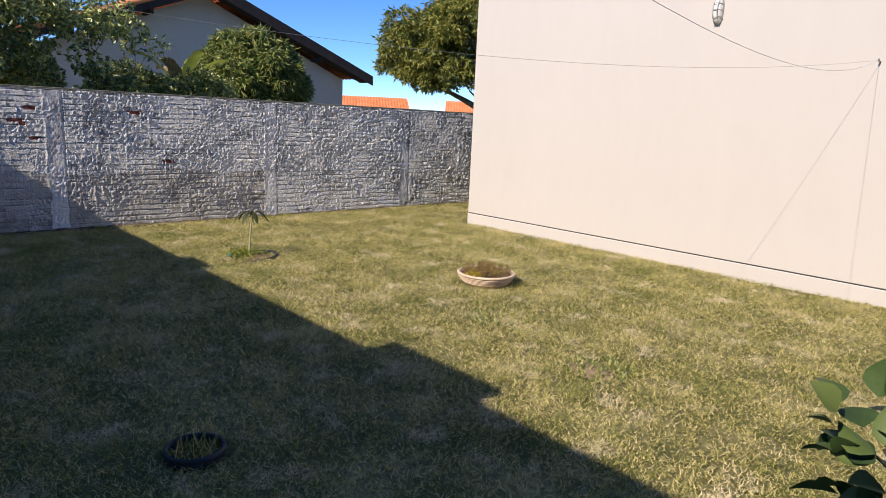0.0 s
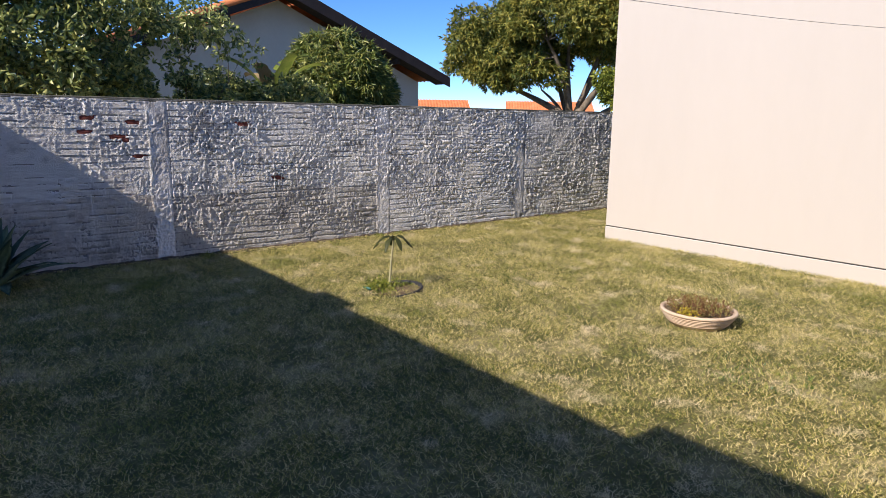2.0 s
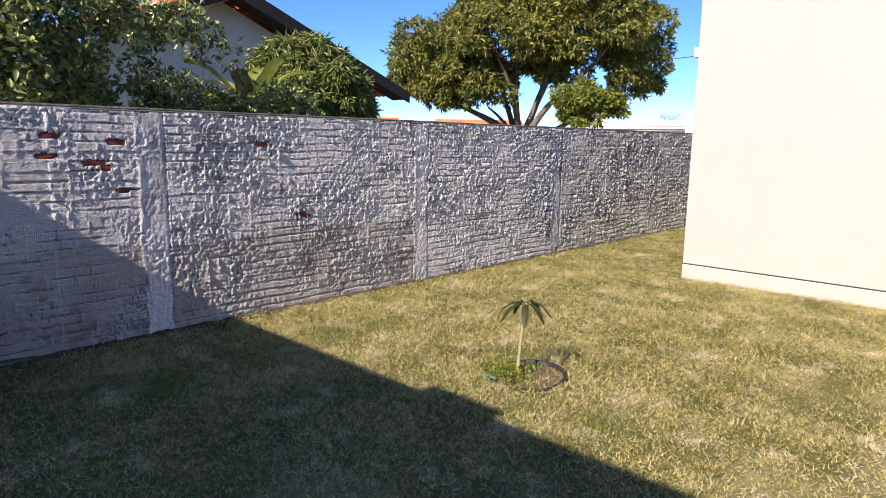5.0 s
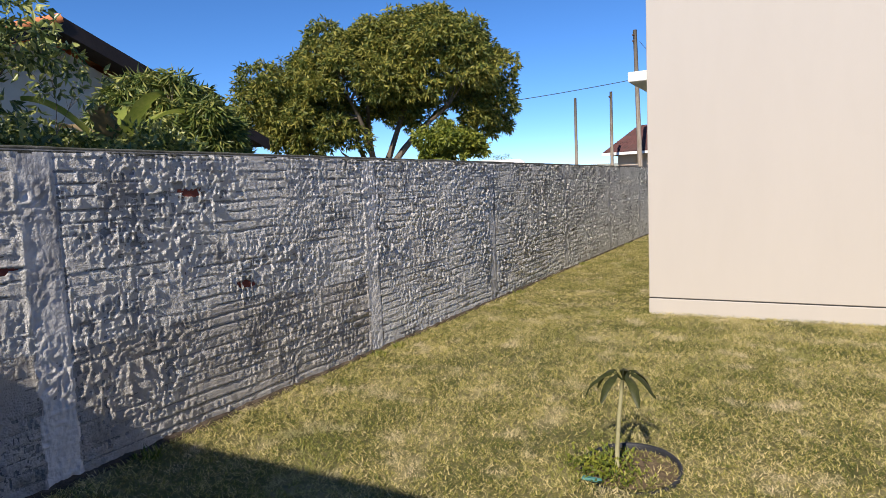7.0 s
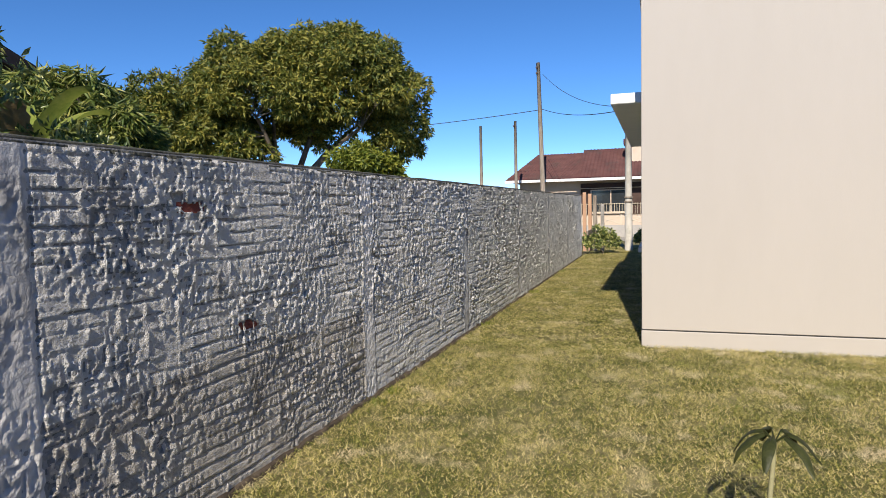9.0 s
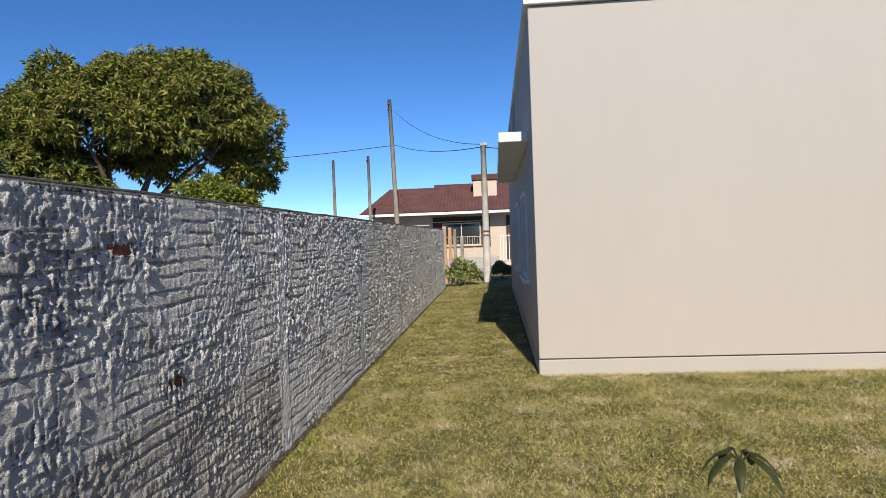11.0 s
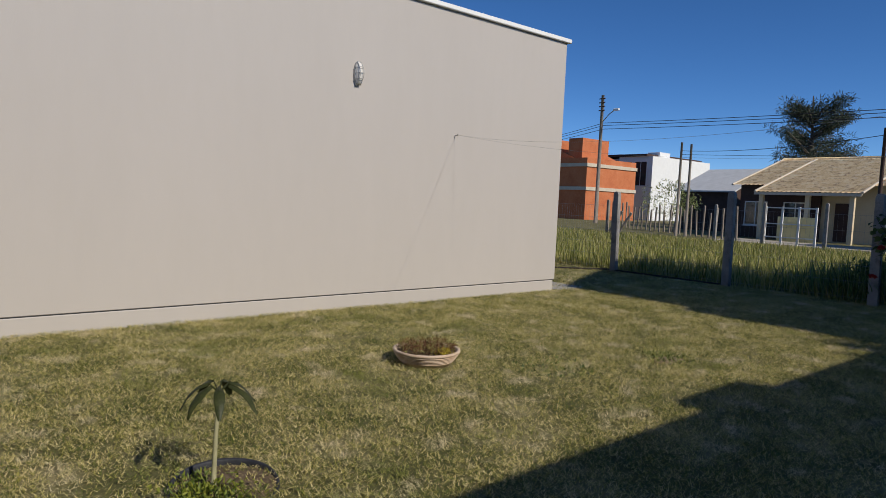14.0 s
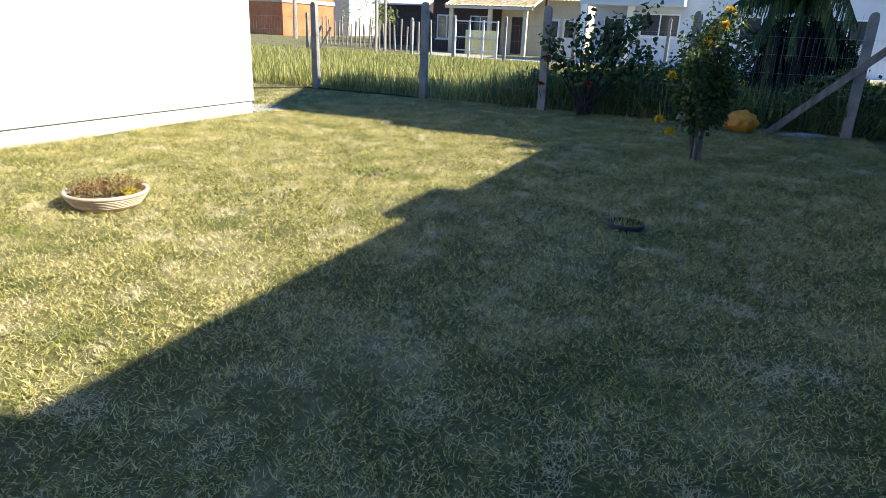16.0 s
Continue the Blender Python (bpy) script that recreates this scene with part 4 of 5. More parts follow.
def ring_border():
    t = thing("border_ring", (-4.85, 5.28, 0.0), "dark plastic ring sunk in soil round the papaya", "edging")
    prof = [(0.243, -0.03), (0.240, 0.016), (0.246, 0.024), (0.256, 0.024), (0.260, 0.014), (0.258, -0.03)]
    bm = lathe(prof, 56)
    for v in bm.verts:
        an = math.atan2(v.co.y, v.co.x)
        v.co.z += -0.008 + 0.026 * math.sin(an + 0.2) + 0.004 * noise.noise(v.co * 9)
    part("ring", bm, RUBBER, t, smooth=True)
    bm = lathe([(0.242, 0.004), (0.17, 0.010), (0.08, 0.014), (0.002, 0.016)], 32)
    for v in bm.verts:
        v.co.z += 0.010 * noise.noise(v.co * 12)
    part("soil", bm, POTSOIL, t, "dry bare soil", smooth=True)
    n = 420
    a, r = RNG.uniform(0, 2 * math.pi, n), 0.23 * RNG.uniform(0, 1, n) ** 0.5
    part("plastic_scrap", box(-0.19, -0.25, 0.012, -0.09, -0.22, 0.028, 0.005), TEAL, t, "faded teal plastic scrap")
    keep = np.cos(a - 3.6) > -0.35
    mesh_part("weeds", blades("weeds", r[keep] * np.cos(a[keep]), r[keep] * np.sin(a[keep]), 0.045, 0.010, (0.5, 1.4), 2), LEAF_YOUNG, t, "low weeds")
    n = 500
    p = np.stack([RNG.normal(-0.12, 0.09, n), RNG.normal(-0.08, 0.09, n), RNG.uniform(0.01, 0.06, n)], 1)
    mesh_part("weed_leaves", leaf_mesh("weed_leaves", p, unit(RNG.normal(0, 1, (n, 3)) + np.array([0, 0, 0.8])), 0.03, 0.014, 0), LEAF_YOUNG, t, "small leafy weeds")


ring_border()


def sunken_pot():
    t = thing("sunken_pot", (-0.95, 3.08, 0.0), "black plastic pot sunk in the shaded lawn", "pot")
    part("rim", lathe([(0.118, -0.06), (0.122, 0.03), (0.118, 0.040), (0.126, 0.048), (0.138, 0.046), (0.140, 0.034), (0.134, -0.06)], 40), RUBBER, t, smooth=True)
    part("soil", lathe([(0.120, 0.0), (0.06, 0.006), (0.002, 0.008)], 24), POTSOIL, t, "dark soil", smooth=True)
    n = 120
    a, r = RNG.uniform(0, 2 * math.pi, n), 0.11 * RNG.uniform(0, 1, n) ** 0.5
    mesh_part("weeds", blades("weeds", r * np.cos(a), r * np.sin(a), 0.10, 0.007, (0.1, 0.9), 2), GRASS, t, "thin weeds in the pot")


sunken_pot()


def agave():
    t = thing("agave", (-6.95, 2.22, 0.0), "blue-green agave rosette in the shade by the wall", "plant")
    rnd = random.Random(11)
    for i in range(24):
        a = i * 2.39996
        tilt = 0.10 + 1.2 * (i / 24)
        ln = 0.68 * rnd.uniform(0.85, 1.1)
        d = Vector((math.cos(a), math.sin(a), 0))
        s = Vector((-math.sin(a), math.cos(a), 0))
        v, f = [], []
        m = 8
        for k in range(m + 1):
            u = k / m
            th = tilt + 0.35 * (u - 0.3) * (0.4 + i / 24)
            p = d * (0.03 + ln * u * math.sin(th)) + Vector((0, 0, 0.02 + ln * u * math.cos(th)))
            w = (0.085 * (0.55 + 0.9 * u if u < 0.45 else 0.955 * (1 - ((u - 0.45) / 0.55) ** 1.6)) + 0.002)
            up = (d * -math.cos(th) + Vector((0, 0, math.sin(th))))
            for q, lift in ((-1, 0.022), (-0.5, 0.004), (0, -0.006), (0.5, 0.004), (1, 0.022)):
                v.append(tuple(p + s * w * q + up * lift * (1 - u * 0.7)))
            v.append(tuple(p - up * 0.018 * (1 - u)))
        for k in range(m):
            for q in range(4):
                f.append((k * 6 + q, k * 6 + q + 1, k * 6 + q + 7, k * 6 + q + 6))
            f.append((k * 6 + 4, k * 6 + 5, k * 6 + 11, k * 6 + 10))
            f.append((k * 6 + 5, k * 6, k * 6 + 6, k * 6 + 11))
        mesh_part("leaf", raw_mesh("leaf", np.array(v), np.array(f)), LEAF_AGAVE, t, smooth=True)


agave()


def rose_flower(parent, p, r, material=None, label="yellow rose bloom"):
    n = 46
    th = np.linspace(0, 2.39996 * n, n)
    e = np.linspace(0.15, 1.5, n)
    out = np.stack([np.cos(th) * np.sin(e), np.sin(th) * np.sin(e), np.cos(e)], 1)
    mesh_part("bloom", leaf_mesh("bloom", np.asarray(p) + out * r * 0.35, out, r, r * 0.9, -0.1, 0.35), material or PETAL, parent, label)


def rose_bush():
    base = (2.45, 2.86, 0.0)
    t = thing("rose_bush", base, "tall dark rose bush with yellow blooms on the lawn", "bush")
    rnd = random.Random(21)
    bm = bmesh.new()
    tips = []
    for i in range(9):
        a = 2 * math.pi * i / 9 + rnd.uniform(-0.3, 0.3)
        h, q = rnd.uniform(0.9, 1.65), rnd.uniform(0.12, 0.42)
        e = Vector((math.cos(a) * q, math.sin(a) * q, h))
        m = e * 0.5 + Vector((rnd.uniform(-.08, .08), rnd.uniform(-.08, .08), 0.05))
        tube([(0.05 * math.cos(a), 0.05 * math.sin(a), -0.02), m * 0.5, m, e], [0.016, 0.013, 0.010, 0.004], 6, bm)
        tips.append((m, e))
    # a low branch that reaches out to the walker's start
    low = [Vector(p) for p in ((-0.05, 0.0, 0.35), (-0.38, 0.08, 0.78), (-0.67, 0.11, 1.03), (-0.78, 0.14, 1.19))]
    tube(low, [0.012, 0.009, 0.006, 0.003], 6, bm)
    part("stem", bm, BARK, t, "thorny brown stems", smooth=True)
    ps, os = [], []
    for m, e in tips:
        for q in np.linspace(-0.25, 1.0, 19):
            c = np.array(m.lerp(e, float(q)))
            p, o = shell(c, (0.20, 0.20, 0.13), 24, 0.3, -1)
            ps.append(p)
            os.append(o)
    p, o = np.concatenate(ps), np.concatenate(os)
    mesh_part("foliage", leaf_mesh("foliage", p, o, 0.062, 0.042, 0.25), LEAF_ROSE, t, "dark green rose foliage")
    ps, os = [], []
    for a, b in zip(low, low[1:]):
        for q in np.linspace(0, 1, 7):
            pp, oo = shell(np.array(a.lerp(b, float(q))), (0.10, 0.10, 0.09), 20, 0.2, -1)
            ps.append(pp)
            os.append(oo)
    # A darker leaf material than the bush's own makes this branch look backlit.
    mesh_part("low_branch_leaves", ovate_leaves("low_branch_leaves", np.concatenate(ps), np.concatenate(os), 0.052, 0.044, 0.0), LEAF_SHADE, t, "broad leaves on a low branch, darkened as if backlit")
    for q in ((-0.15, -0.12, 1.66), (-0.2, -0.02, 1.45), (-0.22, 0.05, 1.33), (-0.25, -0.1, 1.5), (-0.35, 0.42, 0.46), (-0.3, 0.30, 0.32), (-0.32, 0.36, 0.95)):
        rose_flower(t, q, 0.055)


rose_bush()

# ---- wire fence with concrete posts ----
fence = thing("fence", (6.0, 0, 0), "wire fence on round-topped concrete posts", "fence", kind="")


def post_bm(h, w=0.075, lean=0.0):
    prof = [(-w, -0.05), (w, -0.05), (w * 0.86, h - 0.07), (w * 0.62, h - 0.02), (0.0, h), (-w * 0.62, h - 0.02), (-w * 0.86, h - 0.07)]
    bm = prism(prof, -0.055, 0.055, "x")
    for v in bm.verts:
        v.co.y += lean * v.co.z
    bmesh.ops.bevel(bm, geom=bm.edges[:], offset=0.006, segments=1, affect="EDGES")
    return bm


FY = [(-1.6, 1.8, 0), (0.9, 1.85, 0.0), (3.35, 1.80, -0.01), (5.82, 1.82, 0.015), (8.28, 1.82, 0.0), (10.85, 1.77, 0.012), (13.4, 1.8, 0), (16.0, 1.8, 0), (18.6, 1.8, 0.01), (21.2, 1.8, 0)]
for y, h, ln in FY:
    p = part("post", post_bm(h, 0.075, ln), CONCRETE, fence)
    p.location = (0, y, 0)
bm = bmesh.new()
for z in (0.08, 0.35, 0.62, 0.9, 1.18, 1.45):
    tube([(0, -1.6, z), (0, 10, z + 0.01), (0, 21.2, z)], 0.0018, 4, bm)
tagged(part("line_wire", bm, METAL, fence, "thin galvanised line wires"), kind="stuff")
v, f = [], []
for y in np.arange(-1.6, 21.2, 0.075):
    o = len(v)
    q = 0.02 * math.sin(y * 7)
    v += [(0, y - 0.0012, 0.03), (0, y + 0.0012, 0.03), (0, y + q + 0.0012, 1.46), (0, y + q - 0.0012, 1.46), (0.0024, y, 0.03), (0.0024, y + q, 1.46)]
    f += [(o, o + 1, o + 2, o + 3), (o + 1, o + 4, o + 5, o + 2), (o + 4, o, o + 3, o + 5)]
tagged(mesh_part("wire_mesh", raw_mesh("wire_mesh", np.array(v), np.array(f)), METAL, fence, "thin upright fence wires"), kind="stuff")
part("ground_rail", tube([(-0.02, 8.2, 0.02), (-0.03, 11, 0.025), (-3.3, 13.4, 0.03)], 0.02, 6), DARKWOOD, fence, "dark rail along the ground")
brace = part("timber_brace", box(-0.03, -0.055, -0.04, 0.03, 0.055, 1.95, 0.008), WOODGREY)
brace.matrix_basis = Matrix.Translation((5.88, 1.98, 0.0)) @ pose(0, 0, 0, 45, 0, 0)
tagged(brace, "weathered timber brace leaning on the fence post", "timber")


def sack(x, y):
    bm = bmesh.new()
    bmesh.ops.create_icosphere(bm, subdivisions=4, radius=1.0)
    for v in bm.verts:
        d = 1 + 0.22 * noise.noise(v.co * 2.2) + 0.10 * noise.noise(v.co * 6)
        d += 0.16 * (0.5 - abs(noise.noise(v.co * 4.5 + Vector((3, 1, 0))))) + 0.08 * noise.noise(v.co * 11)
        v.co = Vector((v.co.x * 0.16 * d, v.co.y * 0.23 * d, 0.15 + v.co.z * 0.17 * d))
        v.co.z = max(v.co.z, -0.01)
    ob = part("plastic_sack", bm, ORANGE_SACK, smooth=True)
    ob.location = (x, y, 0)
    tagged(ob, "crumpled orange plastic sack lying by the fence", "sack")


sack(5.55, 2.42)
for k, (x, y, s) in enumerate(((5.75, 1.50, 0.10), (5.62, 1.72, 0.075), (5.8, 1.28, 0.085))):
    bm = bmesh.new()
    bmesh.ops.create_icosphere(bm, subdivisions=3, radius=1.0)
    for v in bm.verts:
        d = 1 + 0.4 * noise.noise(v.co * 2.0 + Vector((k * 7, 0, 0)))
        v.co = Vector((v.co.x * s * d, v.co.y * s * 1.5 * d, max(-0.01, v.co.z * s * 0.5 * d)))
    ob = part("plastic_rag", bm, RAG, smooth=True)
    ob.location = (x, y, 0)
    tagged(ob, "crumpled grey plastic rag beside the fence", "litter", "litter by the fence")


def climber():
    t = thing("climbing_bush", (5.75, 5.0, 0), "loose dark leafy bush with red flowers on the fence", "bush")
    rnd = random.Random(5)
    bm = bmesh.new()
    ps, os = [], []
    for i in range(22):
        a = rnd.uniform(-1, 1)
        e = Vector((rnd.uniform(-0.25, 0.3), a * 0.95 - 0.1, rnd.uniform(0.9, 1.95)))
        m = Vector((e.x * 0.5, e.y * 0.45 + rnd.uniform(-.1, .1), e.z * 0.55))
        tube([(rnd.uniform(-.06, .06), rnd.uniform(-.12, .12), -0.02), m * 0.5, m, e], [0.014, 0.011, 0.008, 0.003], 5, bm)
        for q in np.linspace(0.2, 1.0, 8):
            p, o = shell(np.array(m.lerp(e, float(q))), (0.12, 0.14, 0.10), 5, 0.2, -1)
            ps.append(p)
            os.append(o)
    part("stem", bm, DARKWOOD, t, smooth=True)
    p, o = np.concatenate(ps), np.concatenate(os)
    mesh_part("foliage", ovate_leaves("foliage", p, o, 0.10, 0.085, 0.3), LEAF_SHADE, t)
    for q in ((-0.3, 0.62, 0.95), (-0.28, -0.1, 0.55), (-0.3, 0.70, 0.50)):
        rose_flower(t, q, 0.05, PETAL_RED, "dull red flower")


climber()


def torn_leaf(t, root, tip, sag, width, seed, droop=0.7):
    """A long banana leaf: a midrib and many torn strips hanging from it on both sides."""
    rnd = random.Random(seed)
    root, tip = Vector(root), Vector(tip)
    d = (tip - root).normalized()
    s = d.cross(Vector((0, 0, 1)))
    s = s.normalized() if s.length > 0.2 else Vector((0, 1, 0))
    n = 34
    spine = [root.lerp(tip, k / n) + Vector((0, 0, sag * math.sin(math.pi * k / n))) for k in range(n + 1)]
    rib = part("leaf", tube(spine, [0.022 - 0.018 * k / n for k in range(n + 1)], 6), LEAF_SHADE, t, smooth=True)
    v, f = [], []
    for sg in (-1, 1):
        gap = 0.0
        for k in range(3, n):
            u = k / n
            if rnd.random() < 0.16:
                gap = rnd.uniform(-0.25, 0.3)
            w = width * min(1.0, 0.35 + 2.2 * u) * min(1.0, 5 * (1 - u) + 0.15) * rnd.uniform(0.82, 1.05)
            fall = droop + gap * 0.5
            a, b = spine[k], spine[k + 1]
            out = s * sg * math.cos(fall) + d * 0.18 - Vector((0, 0, math.sin(fall)))
            m0, m1 = a + out * w * 0.5 + Vector((0, 0, 0.03)), b + out * w * 0.5 + Vector((0, 0, 0.03))
            e0, e1 = a + (out - Vector((0, 0, 0.35))) * w, b + (out - Vector((0, 0, 0.35))) * w * rnd.uniform(0.85, 1.0)
            o = len(v)
            q = rnd.uniform(0.0, 0.35)
            v += [tuple(a), tuple(b), tuple(m1.lerp(m0, q * 0.5)), tuple(m0), tuple(e1.lerp(e0, q)), tuple(e0.lerp(e1, q * 0.5))]
            f += [(o, o + 1, o + 2, o + 3), (o + 3, o + 2, o + 4, o + 5)]
    tagged(mesh_part("blade", raw_mesh("blade", np.array(v), np.array(f)), LEAF_SHADE, rib), kind="stuff")


def dark_banana():
    # Leaves and stems hold the shade of their spot as dark colour.
    t = thing("banana_plant", (7.2, 1.75, 0), "tall banana plant in shade-dark tones with torn drooping leaves behind the fence", "plant")
    for k, (x, y, h) in enumerate(((0.0, 0.0, 2.0), (0.25, -0.45, 1.7), (-0.1, 0.35, 1.5))):
        part("trunk", tube([(x, y, -0.05), (x + 0.03, y + 0.04, h * 0.5), (x, y + 0.05, h)], [0.13, 0.115, 0.08], 10), LEAF_SHADE, t, smooth=True)
    top = (0.0, 0.05, 1.95)
    for k, (tip, sag, w, dr) in enumerate((((-0.25, 1.75, 2.45), 0.22, 0.34, 0.95), ((-0.1, 0.75, 3.75), 0.15, 0.30, 0.5), ((0.1, 0.35, 4.1), 0.0, 0.30, 0.3), ((0.2, -0.3, 3.6), 0.2, 0.30, 0.5),
                                           ((-0.35, 1.5, 1.55), 0.40, 0.32, 1.1), ((-0.3, -1.3, 2.6), 0.35, 0.30, 0.8), ((0.6, -1.6, 2.2), 0.4, 0.30, 0.9), ((1.3, 0.9, 2.9), 0.3, 0.30, 0.7),
                                           ((-0.9, 0.35, 2.3), 0.35, 0.32, 0.9), ((-0.7, -0.7, 1.7), 0.45, 0.32, 1.1), ((0.1, -0.9, 3.2), 0.2, 0.30, 0.6), ((-0.55, 0.75, 1.25), 0.5, 0.3, 1.2), ((-0.6, 0.1, 1.15), 0.5, 0.3, 1.2), ((-0.5, -0.55, 1.2), 0.5, 0.3, 1.2),
                                           ((-0.4, 0.5, 3.1), 0.35, 0.3, 0.9), ((-0.4, -0.2, 3.0), 0.4, 0.3, 0.9), ((-0.45, 0.9, 2.0), 0.5, 0.3, 1.1), ((-0.5, -0.9, 2.2), 0.5, 0.3, 1.0))):
        torn_leaf(t, top, tip, sag, w, 60 + k, dr)
    rnd = random.Random(8)
    # dry leaves hanging in a skirt round the stems, coloured dark for shade
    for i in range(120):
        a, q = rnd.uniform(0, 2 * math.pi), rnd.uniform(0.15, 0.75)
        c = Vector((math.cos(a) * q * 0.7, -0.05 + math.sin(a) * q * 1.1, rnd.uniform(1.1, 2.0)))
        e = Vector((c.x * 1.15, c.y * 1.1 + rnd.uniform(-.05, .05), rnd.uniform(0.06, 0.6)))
        v, f = [], []
        for k in range(7):
            u = k / 6
            p = c.lerp(e, u) + Vector((0.03 * math.sin(5 * u + i), 0.03 * math.cos(4 * u + i), 0))
            w = 0.017 * math.sin(math.pi * (0.12 + 0.8 * u)) + 0.004
            v += [(p.x - w * math.sin(a), p.y + w * math.cos(a), p.z), (p.x + 0.014, p.y, p.z), (p.x + w * math.sin(a), p.y - w * math.cos(a), p.z)]
        f = [(k * 3 + m, k * 3 + m + 1, k * 3 + m + 4, k * 3 + m + 3) for k in range(6) for m in range(2)]
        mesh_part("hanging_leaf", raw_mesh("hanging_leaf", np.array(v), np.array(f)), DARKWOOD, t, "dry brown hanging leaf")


dark_banana()
cl = clump_cloud((0, 0, 0.95), (0.5, 0.95, 0.75), 14, 0.42, 51, -0.9)
tree("shrub", (7.9, 1.7, 0), cl, 150, (0.16, 0.05), LEAF_SHADE, 0.05, "dark tangled shrub behind the banana plant", 51, per=3, spread=0.9, category="shrub")

# ---- beyond the brick wall ----
def neighbour_house():
    GX, AY, AZ, EY, EZ = -17.4, 10.2, 5.24, 5.75, 3.0
    t = thing("house", (GX, AY, 0), "neighbour's house with a beige gable and orange tiled roof", "house")
    part("wall", prism([(-5.0, -0.1), (5.0, -0.1), (5.0, 2.95), (0, AZ - 0.22), (-5.0, 2.95)], -10.0, -0.75), GABLE, t)
    for sg in (-1, 1):
        e0, e1 = (0.0, sg * EY, EZ), (-10.5, sg * EY, EZ)
        if sg < 0:
            me = tile_roof(e1, e0, (-10.5, 0, AZ))
        else:
            me = tile_roof(e0, e1, (0.0, 0, AZ))
        mesh_part("roof", me, TILE_ORANGE, t, "orange clay roof tiles")
        up = 0.11 if sg > 0 else -0.02
        part("fascia", prism([(sg * EY, EZ - 0.20), (sg * EY, EZ + up), (0, AZ + up), (0, AZ - 0.22)], 0.002, 0.062), DARKWOOD, t, "dark wooden barge board")
        if sg < 0:
            part("verge_tiles", tube([(0.0, sg * EY, EZ + 0.07), (0.0, 0, AZ + 0.07)], 0.105, 8), TILE_ORANGE, t, "orange tiles along the verge", smooth=True)
        part("soffit", prism([(sg * EY, EZ - 0.10), (sg * EY, EZ - 0.04), (0, AZ - 0.04), (0, AZ - 0.10)], -0.75, -0.065), DARKWOOD, t, "dark wooden soffit")
        for q in (0.3, 0.65):
            yy, zz = sg * EY * q, EZ + (AZ - EZ) * (1 - q) - 0.18
            part("purlin", box(-0.74, yy - 0.05, zz - 0.16, -0.07, yy + 0.05, zz - 0.02), DARKWOOD, t)


neighbour_house()

# fruit trees and shrubs above the wall
cl = clump_cloud((0, 0.1, 2.55), (1.6, 2.0, 1.25), 34, 0.66, 3, -0.7)
tree("tree", (-10.0, 2.55, 0), cl, 620, (0.095, 0.045), LEAF_DARK, 0.11, "dense glossy green fruit tree behind the brick wall", 3, per=3, spread=0.8, droop=0.25)
cl = clump_cloud((0, 0, 2.6), (0.85, 0.8, 0.95), 11, 0.36, 13, -0.8)
tree("tree", (-10.7, 5.35, 0), cl, 48, (0.11, 0.045), LEAF_DARK, 0.06, "sparse open young tree behind the brick wall", 13, per=4, spread=0.9, droop=0.4)
cl = dome_clumps([((0, 0, 2.3), (1.15, 1.2, 1.2), 40, -0.6)], 0.37, 5)
tree("mango_tree", (-13.6, 9.55, 0), cl, 150, (0.21, 0.034), LEAF_MANGO, 0.10, "rounded mango tree with hanging narrow leaves", 5, per=9, spread=0.75, droop=0.95, inner=0.75)
cl = clump_cloud((0, 0, 1.65), (0.9, 0.9, 0.55), 9, 0.45, 15, -0.6)
tree("shrub", (-11.2, 6.75, 0), cl, 300, (0.10, 0.045), LEAF_DARK, 0.05, "dark leafy shrub behind the brick wall", 15, per=3, spread=0.8, category="shrub")
cl = clump_cloud((0, 0, 1.75), (0.8, 0.8, 0.6), 8, 0.45, 16, -0.6)
tree("shrub", (-11.1, 5.7, 0), cl, 300, (0.10, 0.045), LEAF_DARK, 0.05, "dark leafy shrub under the young tree", 16, per=3, spread=0.8, category="shrub")


def banana():
    t = thing("banana_plant", (-11.25, 6.88, 0), "banana plant with pale torn leaves", "plant")
    part("stem", tube([(0, 0, -0.05), (0.0, 0.02, 1.0), (0.02, 0.03, 2.1)], [0.11, 0.10, 0.07], 10), LEAF_BANANA, t, smooth=True)
    rnd = random.Random(2)
    for i, (a, ln, rise, dry) in enumerate(((0.2, 0.8, 1.3, 0), (1.3, 0.9, 1.2, 0), (2.4, 0.9, 1.3, 0), (3.4, 0.8, 1.0, 1), (4.4, 0.9, 1.25, 0), (5.5, 0.8, 1.1, 1), (0.8, 0.7, 0.7, 0), (1.9, 1.0, 0.75, 0))):
        d, s = Vector((math.cos(a), math.sin(a), 0)), Vector((-math.sin(a), math.cos(a), 0))
        v, f = [], []
        m = 14
        for k in range(m + 1):
            u = k / m
            c = Vector((0, 0.03, 1.9)) + d * ln * u + Vector((0, 0, (rise + 0.3) * u - 0.8 * u * u))
            w = 0.15 * math.sin(math.pi * min(1, 0.05 + 0.93 * u)) ** 0.6
            for q, lift in ((-1, 0.05), (0, 0), (1, 0.05)):
                v.append(tuple(c + s * w * q * rnd.uniform(0.75, 1.05) + Vector((0, 0, lift))))
        for k in range(m):
            for q in range(2):
                if rnd.random() > 0.06:
                    f.append((k * 3 + q, k * 3 + q + 1, k * 3 + q + 4, k * 3 + q + 3))
        mesh_part("leaf", raw_mesh("leaf", np.array(v), np.array(f)), LEAF_DRY if dry else LEAF_BANANA, t, "dry brown hanging leaf" if dry else "")


banana()

# the big spreading tree: a high round dome, a lower one beside it and hanging lobes at both ends
def across(u, w, z):
    return (0.83 * u - 0.56 * w, 0.56 * u + 0.83 * w, z)


